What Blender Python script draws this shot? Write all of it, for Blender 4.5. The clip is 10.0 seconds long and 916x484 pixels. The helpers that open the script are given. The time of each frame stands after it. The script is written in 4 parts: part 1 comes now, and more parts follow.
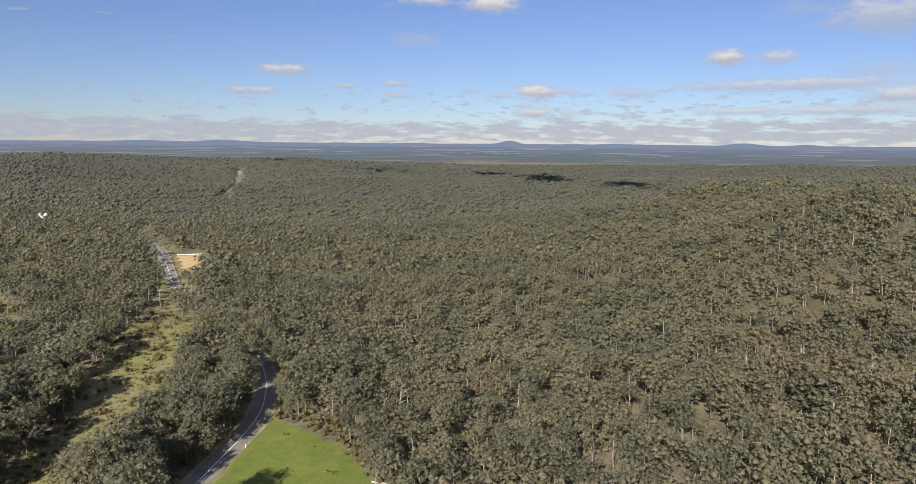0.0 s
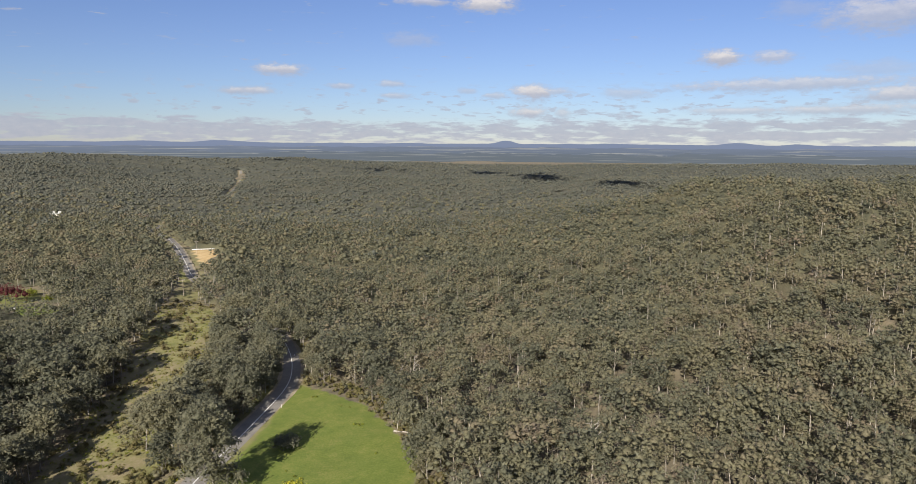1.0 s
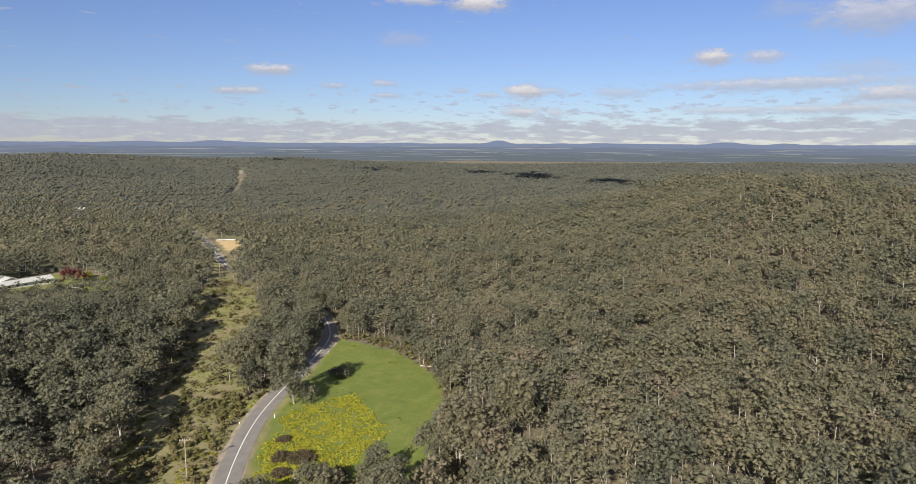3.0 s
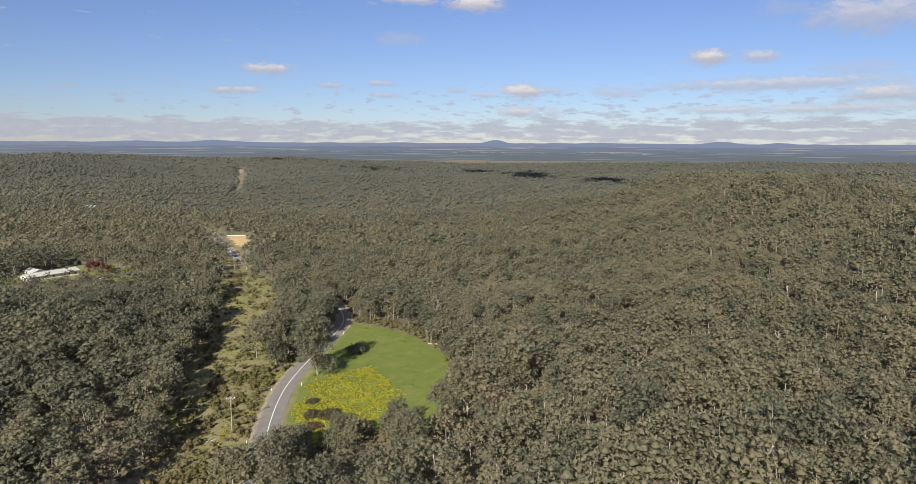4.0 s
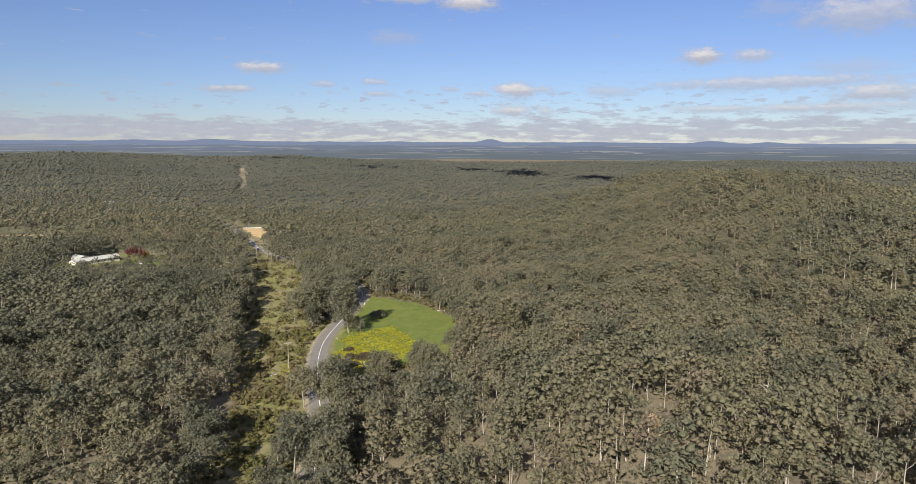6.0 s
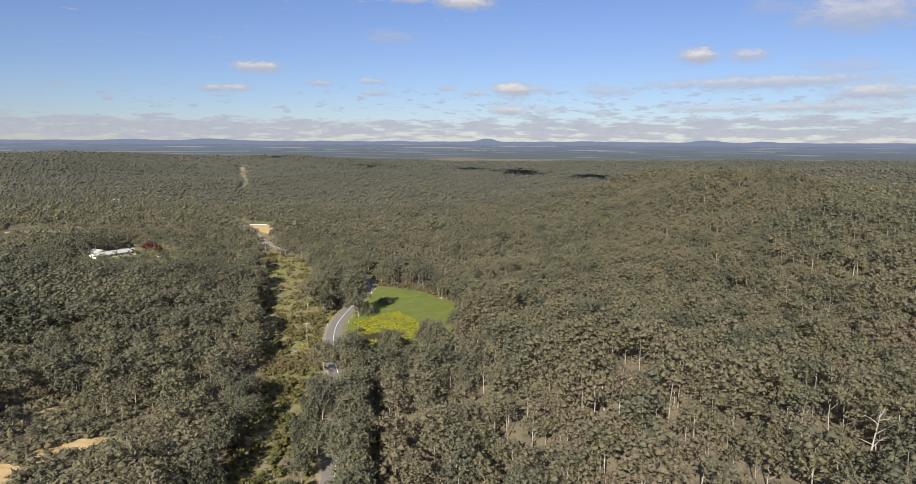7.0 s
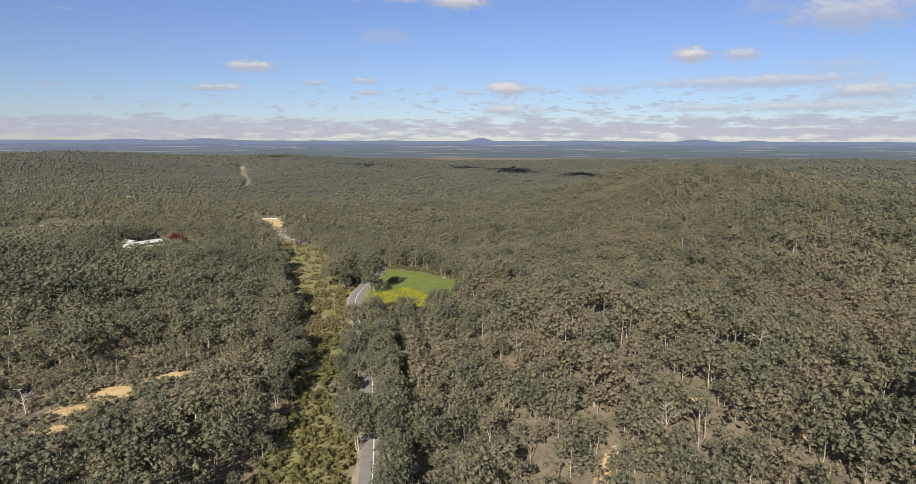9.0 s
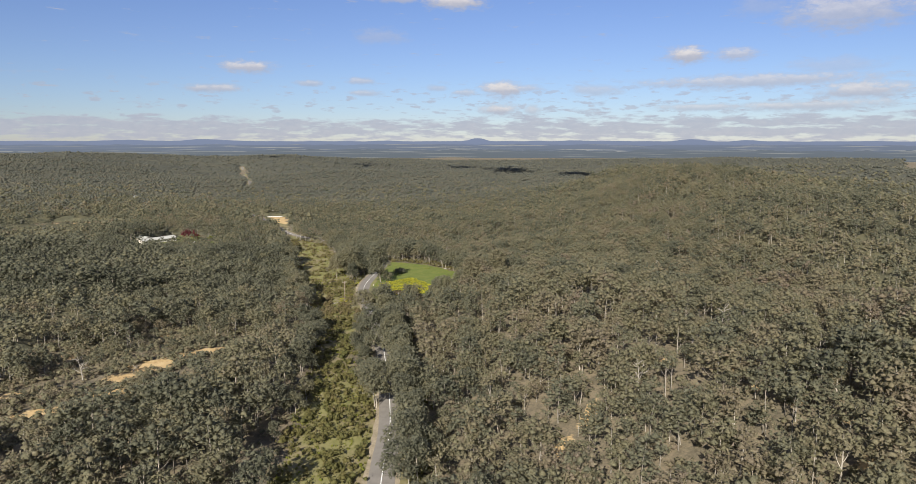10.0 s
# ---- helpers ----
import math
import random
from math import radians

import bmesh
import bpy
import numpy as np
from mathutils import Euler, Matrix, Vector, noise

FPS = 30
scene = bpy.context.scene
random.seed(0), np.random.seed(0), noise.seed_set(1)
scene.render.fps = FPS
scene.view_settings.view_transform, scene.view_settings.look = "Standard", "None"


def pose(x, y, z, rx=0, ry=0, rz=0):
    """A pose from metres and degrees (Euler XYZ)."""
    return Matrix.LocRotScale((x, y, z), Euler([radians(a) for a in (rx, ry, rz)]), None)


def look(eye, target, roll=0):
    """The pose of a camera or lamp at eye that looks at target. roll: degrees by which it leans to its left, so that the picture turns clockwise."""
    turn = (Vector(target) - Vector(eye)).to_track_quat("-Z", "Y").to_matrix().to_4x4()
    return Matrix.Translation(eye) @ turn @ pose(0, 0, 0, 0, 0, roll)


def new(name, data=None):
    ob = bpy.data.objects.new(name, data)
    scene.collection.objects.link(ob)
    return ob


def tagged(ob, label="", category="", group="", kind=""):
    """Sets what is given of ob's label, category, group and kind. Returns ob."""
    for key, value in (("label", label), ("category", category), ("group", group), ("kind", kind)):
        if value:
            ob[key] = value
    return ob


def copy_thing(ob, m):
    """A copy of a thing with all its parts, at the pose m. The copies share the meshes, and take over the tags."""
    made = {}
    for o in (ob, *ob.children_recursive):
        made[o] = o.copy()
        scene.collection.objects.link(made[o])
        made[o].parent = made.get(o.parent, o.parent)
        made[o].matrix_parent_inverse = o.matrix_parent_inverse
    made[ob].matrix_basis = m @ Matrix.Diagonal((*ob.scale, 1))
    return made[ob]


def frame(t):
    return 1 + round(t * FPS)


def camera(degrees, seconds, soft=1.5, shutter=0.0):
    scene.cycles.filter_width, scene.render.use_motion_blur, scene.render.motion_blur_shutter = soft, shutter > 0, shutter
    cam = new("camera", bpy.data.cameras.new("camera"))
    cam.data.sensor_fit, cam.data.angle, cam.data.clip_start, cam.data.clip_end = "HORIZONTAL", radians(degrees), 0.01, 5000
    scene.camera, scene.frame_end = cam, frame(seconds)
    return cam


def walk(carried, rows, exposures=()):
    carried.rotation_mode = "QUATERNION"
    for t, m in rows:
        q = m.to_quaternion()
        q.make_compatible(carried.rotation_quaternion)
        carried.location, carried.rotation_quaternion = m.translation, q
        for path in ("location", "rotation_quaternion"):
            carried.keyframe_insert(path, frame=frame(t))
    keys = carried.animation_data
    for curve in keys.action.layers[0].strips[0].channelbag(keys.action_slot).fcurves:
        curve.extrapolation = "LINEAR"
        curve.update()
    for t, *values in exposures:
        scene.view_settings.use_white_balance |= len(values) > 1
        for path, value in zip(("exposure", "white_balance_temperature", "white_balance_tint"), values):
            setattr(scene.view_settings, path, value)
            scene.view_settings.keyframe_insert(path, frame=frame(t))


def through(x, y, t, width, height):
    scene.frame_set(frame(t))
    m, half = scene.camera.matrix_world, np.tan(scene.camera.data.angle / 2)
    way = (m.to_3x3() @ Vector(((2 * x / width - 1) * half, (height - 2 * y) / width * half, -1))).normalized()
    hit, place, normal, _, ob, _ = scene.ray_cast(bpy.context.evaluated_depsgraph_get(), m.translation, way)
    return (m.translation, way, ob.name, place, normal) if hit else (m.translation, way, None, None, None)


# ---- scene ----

import itertools

# ---------------------------------------------------------------- camera
cam = camera(70.0, 10.0, soft=0.85)
# seconds, x, y, z, yaw, pitch, roll
ROWS = [
    (0.0, 0.00, -0.00, 85.00, -0.000, -8.547, -0.436),
    (0.5, -1.80, -14.48, 84.86, -0.171, -8.541, -0.390),
    (1.0, -3.65, -28.87, 84.75, -0.337, -8.538, -0.350),
    (1.5, -5.52, -43.17, 84.68, -0.498, -8.538, -0.317),
    (2.0, -7.38, -57.38, 84.65, -0.656, -8.541, -0.290),
    (2.5, -9.21, -71.48, 84.66, -0.808, -8.548, -0.270),
    (3.0, -11.02, -85.48, 84.70, -0.957, -8.559, -0.256),
    (3.5, -12.77, -99.39, 84.76, -1.101, -8.573, -0.248),
    (4.0, -14.47, -113.20, 84.86, -1.242, -8.590, -0.245),
    (4.5, -16.11, -126.93, 84.97, -1.379, -8.610, -0.245),
    (5.0, -17.69, -140.59, 85.11, -1.514, -8.632, -0.248),
    (5.5, -19.22, -154.19, 85.26, -1.645, -8.657, -0.253),
    (6.0, -20.70, -167.76, 85.41, -1.775, -8.681, -0.257),
    (6.5, -22.14, -181.31, 85.57, -1.904, -8.706, -0.259),
    (7.0, -23.56, -194.87, 85.72, -2.033, -8.730, -0.257),
    (7.5, -24.97, -208.46, 85.86, -2.161, -8.751, -0.249),
    (8.0, -26.41, -222.12, 85.98, -2.291, -8.768, -0.232),
    (8.5, -27.88, -235.88, 86.08, -2.424, -8.780, -0.203),
    (9.0, -29.43, -249.77, 86.13, -2.560, -8.785, -0.161),
    (9.5, -31.08, -263.84, 86.14, -2.700, -8.781, -0.101),
    (10.0, -32.87, -278.13, 86.09, -2.846, -8.767, -0.021),
]
walk(cam, [(t, pose(x, y, z, 90 + pitch, 0, yaw) @ pose(0, 0, 0, 0, 0, -roll)) for t, x, y, z, yaw, pitch, roll in ROWS])

# ---------------------------------------------------------------- light
SUN_EL, SUN_AZ = 29.0, 199.0   # degrees; azimuth clockwise from +y
CLOUDS = [  # azimuth, elevation, half width, half height (degrees), strength
    (2.6, 11.41, 2.56, 0.67, 0.95), (-2.6, 11.59, 2.30, 0.31, 0.7), (32.7, 9.36, 4.35, 1.38, 0.7), (26.8, 10.10, 2.05, 0.72, 0.3),
    (21.6, 6.84, 1.74, 0.67, 0.95), (25.3, 6.68, 1.64, 0.51, 0.7), (-14.5, 5.94, 2.15, 0.51, 0.85), (-3.7, 8.65, 2.15, 0.61, 0.35),
    (-17.1, 4.21, 2.25, 0.36, 0.75), (-9.7, 4.76, 1.13, 0.26, 0.6), (-5.3, 4.98, 1.13, 0.31, 0.6), (-5.1, 4.02, 1.33, 0.26, 0.6),
    (6.6, 4.37, 1.74, 0.72, 0.95), (8.6, 4.41, 1.53, 0.31, 0.6), (1.1, 4.46, 0.92, 0.26, 0.5), (3.4, 4.08, 1.13, 0.26, 0.6),
    (14.4, 4.21, 2.15, 0.46, 0.5), (6.4, 2.66, 1.53, 0.51, 0.85), (9.2, 2.56, 0.72, 0.51, 0.6), (26.8, 4.66, 8.95, 0.56, 0.7),
    (34.1, 3.72, 3.07, 0.72, 0.8), (32.1, 5.58, 3.07, 0.61, 0.35), (30.8, 2.69, 5.63, 0.41, 0.7), (23.1, 2.69, 3.58, 0.31, 0.6)
]


def nodes_of(owner):
    owner.use_nodes = True
    tree = owner.node_tree
    tree.nodes.clear()
    return tree


class Nodes:
    """Short ways to add and link nodes."""

    def __init__(self, tree):
        self.tree = tree

    def add(self, kind, **values):
        node = self.tree.nodes.new(kind)
        for key, value in values.items():
            setattr(node, key, value)
        return node

    def put(self, socket, value):
        if isinstance(value, bpy.types.NodeSocket):
            self.tree.links.new(value, socket)
        elif value is not None:
            socket.default_value = value

    def math(self, op, a, b=None, c=None, clamp=False):
        node = self.add("ShaderNodeMath", operation=op, use_clamp=clamp)
        for k, value in enumerate((a, b, c)):
            self.put(node.inputs[k], value)
        return node.outputs[0]

    def vec(self, op, a, b=None):
        node = self.add("ShaderNodeVectorMath", operation=op)
        self.put(node.inputs[0], a)
        self.put(node.inputs[1], b)
        return node.outputs["Value"] if op in ("LENGTH", "DOT_PRODUCT", "DISTANCE") else node.outputs[0]

    def add_xyz(self, z):
        node = self.add("ShaderNodeCombineXYZ")
        for k in range(3):
            self.put(node.inputs[k], self.math("ADD", z, 0.2))
        return node.outputs[0]

    def noise(self, scale, detail=4.0, rough=0.55, vector=None, warp=0.0):
        node = self.add("ShaderNodeTexNoise")
        self.put(node.inputs["Vector"], vector)
        for key, value in (("Scale", scale), ("Detail", detail), ("Roughness", rough), ("Distortion", warp)):
            node.inputs[key].default_value = value
        return node.outputs["Fac"]

    def ramp(self, fac, stops):
        node = self.add("ShaderNodeValToRGB")
        self.put(node.inputs[0], fac)
        while len(node.color_ramp.elements) < len(stops):
            node.color_ramp.elements.new(0.5)
        for e, (at, col) in zip(node.color_ramp.elements, stops):
            e.position, e.color = at, (*col, 1) if len(col) == 3 else col
        return node.outputs[0]

    def step(self, value, lo, hi, out_lo=0.0, out_hi=1.0):
        node = self.add("ShaderNodeMapRange", interpolation_type="SMOOTHSTEP")
        self.put(node.inputs["Value"], value)
        for key, v in (("From Min", lo), ("From Max", hi), ("To Min", out_lo), ("To Max", out_hi)):
            node.inputs[key].default_value = v
        return node.outputs[0]

    def mix(self, fac, a, b, blend="MIX"):
        node = self.add("ShaderNodeMix", data_type="RGBA", blend_type=blend)
        for socket, value in ((node.inputs[0], fac), (node.inputs[6], a), (node.inputs[7], b)):
            self.put(socket, (*value, 1) if isinstance(value, tuple) and len(value) == 3 else value)
        return node.outputs[2]


def build_world():
    world = bpy.data.worlds.new("sky")
    scene.world = world
    n = Nodes(nodes_of(world))
    sky = n.add("ShaderNodeTexSky", sky_type="NISHITA", sun_disc=False, sun_elevation=radians(SUN_EL),
                sun_rotation=radians(SUN_AZ), altitude=300.0, air_density=1.0, dust_density=0.15, ozone_density=4.0)
    where = n.add("ShaderNodeTexCoord").outputs["Generated"]
    xyz = n.add("ShaderNodeSeparateXYZ")
    n.put(xyz.inputs[0], where)
    x, y, z = xyz.outputs
    az = n.math("MULTIPLY", n.math("ARCTAN2", x, y), 57.2958)
    el = n.math("MULTIPLY", n.math("ARCSINE", z), 57.2958)
    flat = n.add("ShaderNodeCombineXYZ")
    n.put(flat.inputs[0], az)
    n.put(flat.inputs[1], el)
    stretched = n.vec("MULTIPLY", flat.outputs[0], (0.55, 1.25, 1.0))
    rough = n.noise(1.3, 6.0, 0.62, stretched)
    fine = n.noise(3.6, 4.0, 0.6, stretched)
    ragged = n.math("ADD", n.math("MULTIPLY", n.math("SUBTRACT", rough, 0.5), 1.9), n.math("MULTIPLY", n.math("SUBTRACT", fine, 0.5), 0.7))
    cover, lit = None, None
    for a, e, w, h, s in CLOUDS:
        rel = n.vec("MULTIPLY", n.vec("SUBTRACT", flat.outputs[0], (a, e, 0.0)), (1 / w, 1 / h, 0.0))
        d = n.math("ADD", n.math("SUBTRACT", 1.28, n.vec("LENGTH", rel)), ragged)
        d = n.math("MULTIPLY", n.step(d, -0.1, 0.95), s)
        up = n.add("ShaderNodeSeparateXYZ")
        n.put(up.inputs[0], rel)
        glow = n.math("MULTIPLY", d, n.step(up.outputs[1], -0.7, 0.5))
        cover = d if cover is None else n.math("MAXIMUM", cover, d)
        lit = glow if lit is None else n.math("MAXIMUM", lit, glow)
    # broken bank of cloud low over the horizon, thinner to the right
    bank = n.noise(0.9, 5.0, 0.6, n.vec("MULTIPLY", flat.outputs[0], (0.42, 2.4, 1.0)))
    low = n.math("MULTIPLY", n.step(el, 2.3, 1.3), n.step(az, -22.0, 8.0, 1.0, 0.62))
    low = n.math("ADD", low, n.math("MULTIPLY", n.step(el, 4.4, 1.8), n.step(az, -6.0, 12.0, 0.1, 0.42)))
    low = n.math("MULTIPLY", low, n.step(el, -0.2, 0.9, 0.45, 1.0))
    band = n.step(n.math("ADD", bank, n.math("MULTIPLY", low, 0.29)), 0.61, 0.78)
    cover = n.math("MAXIMUM", cover, n.math("MULTIPLY", band, 0.8))
    scatter = n.noise(0.9, 4.0, 0.55, n.vec("MULTIPLY", flat.outputs[0], (0.75, 2.6, 1.0)))
    high = n.math("MULTIPLY", n.math("MULTIPLY", n.step(el, 5.6, 3.6), n.step(el, 0.8, 2.0)), n.step(n.math("ADD", scatter, n.step(az, -8.0, 6.0, 0.0, 0.04)), 0.57, 0.67))
    cover = n.math("MAXIMUM", cover, n.math("MULTIPLY", high, 0.62))
    # scattered cumulus over the rest of the sky, unseen, added as fill light
    dome = n.vec("DIVIDE", where, n.add_xyz(z))
    overhead = n.math("MULTIPLY", n.step(n.noise(1.6, 5.0, 0.6, dome), 0.43, 0.53), n.step(el, 15.0, 24.0))
    cover = n.math("MAXIMUM", cover, n.math("MULTIPLY", overhead, 0.9))
    shade = n.noise(2.0, 4.0, 0.6, n.vec("ADD", stretched, (0.0, 0.35, 3.0)))
    white = n.ramp(n.math("ADD", n.math("MULTIPLY", shade, 0.55), n.math("MULTIPLY", lit, 0.6)),
                   [(0.22, (0.50, 0.53, 0.64)), (0.5, (0.62, 0.62, 0.69)), (0.85, (0.92, 0.87, 0.85))])
    blue = n.add("ShaderNodeBackground")
    clear = n.ramp(n.math("DIVIDE", el, 16.0, clamp=True), [(0.0, (0.84, 0.87, 1.08)), (0.15, (0.85, 0.87, 1.08)), (0.5, (0.93, 0.89, 1.10)), (1.0, (0.96, 0.92, 1.15))])
    n.put(blue.inputs[0], n.mix(1.0, sky.outputs[0], clear, "MULTIPLY"))
    blue.inputs[1].default_value = SKY
    cloud = n.add("ShaderNodeBackground")
    n.put(cloud.inputs[0], white)
    cloud.inputs[1].default_value = CLOUD
    both = n.add("ShaderNodeMixShader")
    n.put(both.inputs[0], n.math("MINIMUM", cover, 0.92))
    n.put(both.inputs[1], blue.outputs[0])
    n.put(both.inputs[2], cloud.outputs[0])
    n.put(n.add("ShaderNodeOutputWorld").inputs[0], both.outputs[0])


SKY, CLOUD = 0.043, 0.40
build_world()
sun = new("sun", bpy.data.lights.new("sun", "SUN"))
sun.data.energy, sun.data.angle, sun.data.color = 5.0, radians(0.5), (1.0, 0.93, 0.82)
_a, _e = radians(SUN_AZ), radians(SUN_EL)
sun.matrix_world = look((300 * math.sin(_a), 300 * math.cos(_a), 300 * math.tan(_e)), (0, 0, 0))
scene.view_settings.exposure = 1.1

# ---------------------------------------------------------------- lie of the land
HILLS = [
    (40, -11, 59, 112, 15.4),
    (225, 361, 109, 114, 31.0),
    (252, 122, 137, 143, 39.4),
    (18, 287, 79, 68, -15.7),
    (-148, 161, 68, 130, -8.0),
    (144, 108, 69, 71, -6.9),
    (157, -149, 109, 98, 40.6),
    (405, 420, 190, 175, 34.0),
    (-137, -63, 108, 100, 5.0),
    (-260, 322, 110, 80, 0.4),
    (-1, 603, 188, 177, -16.0),
    (-166, 918, 361, 197, -33.2),
    (-487, 1514, 450, 307, -31.2),
    (223, 752, 217, 182, 17.2),
    (-50, 65, 61, 91, 1.4),
    (15, 42, 28, 50, 1.2),
    (-608, 802, 152, 201, 7.6),
    (760, 930, 260, 300, 35.0),
    (-72, -262, 144, 118, 5.7),
    (-495, -11, 264, 271, 4.2),
    (-255, 330, 100, 90, -4.2),
    (-120, 400, 90, 80, -7.1),
    (218, 375, 80, 75, 5.7),
    (255, 260, 90, 80, 2.9),
    (-113, 960, 220, 180, 15.1),
    (-298, 1450, 260, 220, 24.6),
    (-1034, 1450, 350, 250, 25.5),
    (-732, 1773, 250, 220, -16.2),
    (240, 570, 110, 100, 34.3),
    (28, 265, 60, 60, 3.9),
    (-250, 1200, 250, 200, -10.3),
    (60, 1250, 250, 220, -3.3),
    (-500, 1200, 200, 200, 4.6),
]
CREST_AZ = (-60, -30, -17.4, -12.8, -5.3, 4.9, 14.8, 26, 60)
CREST_Z = (30, 42, 25, 27, 8, -8, 10, 20, 25)


def smooth(a, b, v):
    t = np.clip((v - a) / (b - a), 0, 1)
    return t * t * (3 - 2 * t)


def wave(x, y, size, seed=0.0):
    """Cheap smooth noise in -1..1."""
    a, b = x / size, y / size
    return (np.sin(a * 1.7 + b * 0.9 + seed) + np.sin(a * -1.1 + b * 2.1 + seed * 2.3 + 1.3) + np.sin(a * 2.9 - b * 1.3 + seed * 0.7 + 4.1)
            + np.sin(a * 3.7 + b * 4.3 + seed * 1.9)) / 4


def land(x, y):
    x, y = np.asarray(x, float), np.asarray(y, float)
    z = sum(k * np.exp(-((x - a) / c) ** 2 - ((y - b) / d) ** 2) for a, b, c, d, k in HILLS)
    r = np.hypot(x, y + 140)
    crest = np.interp(np.degrees(np.arctan2(x, y + 140)), CREST_AZ, CREST_Z)
    return z + crest * np.exp(-((r - 2350) / 420) ** 2) + 4 * wave(x, y, 160.0, 2.0) * smooth(900, 1600, r)


def curve_through(points, step):
    """A smooth line through plan points, at about even steps."""
    p = np.array([points[0], *points, points[-1]], float)
    out = []
    for a, b, c, d in zip(p, p[1:], p[2:], p[3:]):
        n = max(2, int(np.linalg.norm(c - b) / step))
        for t in np.arange(n) / n:
            out.append(0.5 * (2 * b + (c - a) * t + (2 * a - 5 * b + 4 * c - d) * t ** 2 + (3 * b - a - 3 * c + d) * t ** 3))
    out.append(p[-1])
    return np.array(out)


def line_distance(x, y, line):
    d = np.full(np.shape(x), 1e9)
    for a, b in zip(line[:-1], line[1:]):
        ab = b - a
        t = np.clip(((x - a[0]) * ab[0] + (y - a[1]) * ab[1]) / (ab @ ab), 0, 1)
        d = np.minimum(d, np.hypot(x - a[0] - t * ab[0], y - a[1] - t * ab[1]))
    return d


def inside(x, y, ring):
    """Signed distance to an outline: positive inside."""
    ring = np.array(ring, float)
    loop = np.vstack([ring, ring[:1]])
    odd = np.zeros(np.shape(x), bool)
    for a, b in zip(loop[:-1], loop[1:]):
        cross = (a[1] > y) != (b[1] > y)
        odd ^= cross & (x < (b[0] - a[0]) * (y - a[1]) / (b[1] - a[1] + 1e-9) + a[0])
    return np.where(odd, 1, -1) * line_distance(x, y, loop)


ROAD = curve_through([(-44, -420), (-44, -230), (-44, -130), (-43.5, -100), (-47, -55), (-54.8, 13), (-61, 43), (-67, 76), (-69.8, 105), (-68.9, 130),
                      (-65.5, 162), (-63.6, 195), (-68, 222), (-77, 250), (-90, 278), (-125, 335), (-177, 404), (-205, 455), (-233, 509),
                      (-262, 560), (-322, 665), (-372, 900), (-420, 1190), (-504, 1480), (-590, 1775), (-630, 1900)], 4.0)
STRIP = [(-218, 500, 9), (-198, 452, 12), (-178, 395, 7), (-162, 345, 8), (-137, 288, 18), (-116, 217, 17), (-103, 152, 17), (-91, 96, 15), (-80, 60, 10), (-74, 30, 9), (-71, -10, 6.5), (-67, -42, 6.5), (-62.5, -70, 9),
         (-60, -86, 11), (-58, -110, 11), (-58, -137, 11), (-58, -260, 11)]
FIELD = [(-62, 200), (-47, 189), (-32, 174), (-23, 156), (-13.5, 137), (-12, 95), (-16, 56), (-35, 62), (-50, 53), (-59, 62), (-63, 80),
         (-64.5, 105), (-63.5, 130), (-60.5, 165)]
FLOWERS = [(-50, 124), (-41, 124), (-33, 104), (-27, 90), (-37, 62), (-50, 54), (-58.5, 64), (-61.5, 84), (-62, 105), (-57, 118)]
LAWN = [(-240, 316), (-229, 327), (-210, 306), (-211, 288), (-228, 294)]
FARM_YARDS = [(-375, 800, 16, 22), (-468, 722, 13, 20)]   # x, y, half width, half length
HOUSE_YARD = [(-300, 290), (-282, 280), (-255, 290), (-236, 318), (-240, 345), (-258, 366), (-284, 352)]
PULL_OUT = [(-200, 468), (-221, 507), (-204, 517), (-195, 490), (-186, 456), (-193, 454)]
# bare sandy places: x, y, half width, half length, turn
SAND = [(-133, -43, 12, 7.5, 40), (-120, -26, 10, 6, 20), (-109, -54, 7, 4.5, 0), (-138, -58, 7, 5.5, 20), (-136, -73, 8, 4.5, 30), (-149, -87, 9, 4, 20), (-143, 3, 6, 2.5, 0), (-187, 13, 5, 4, 0), (-174, -31, 8, 3.5, 0), (-165, -72, 7, 3, 0),
        (11, -112, 3, 8, -30), (1, -126, 2.4, 6, -30), (-9, -150, 2.2, 6, -30), (31, -22, 2.4, 10, 0), (28, -38, 2, 5, 20), (32, -83, 4, 4, 20), (40, -90, 3, 3.5, 0),
        (57, -70, 3, 2.5, 0), (55, -104, 3, 3.5, 0), (53, -117, 2.5, 3.5, 0), (58, -129, 2, 3.5, 0), (63, -142, 2, 3.5, 0), (70, -147, 3.5, 2, 0), (57, -158, 2, 3.5, 0),
        (-400, 420, 36, 14, 20), (-372, 315, 7, 6, 0), (70, 165, 3, 4, 0)]


def strip_inside(x, y):
    d = np.full(np.shape(x), -1e9)
    for (ax, ay, aw), (bx, by, bw) in zip(STRIP[:-1], STRIP[1:]):
        vx, vy = bx - ax, by - ay
        t = np.clip(((x - ax) * vx + (y - ay) * vy) / (vx * vx + vy * vy), 0, 1)
        d = np.maximum(d, aw + (bw - aw) * t - np.hypot(x - ax - t * vx, y - ay - t * vy))
    return d


def sand_inside(x, y):
    """About 1 in the middle of a bare place, 0 at its edge, below that outside."""
    d = np.full(np.shape(x), -9.0)
    for sx, sy, w, l, turn in SAND:
        c, s = math.cos(radians(turn)), math.sin(radians(turn))
        u, v = (x - sx) * c + (y - sy) * s, -(x - sx) * s + (y - sy) * c
        d = np.maximum(d, 1 - np.hypot(u / w, v / l))
    return d


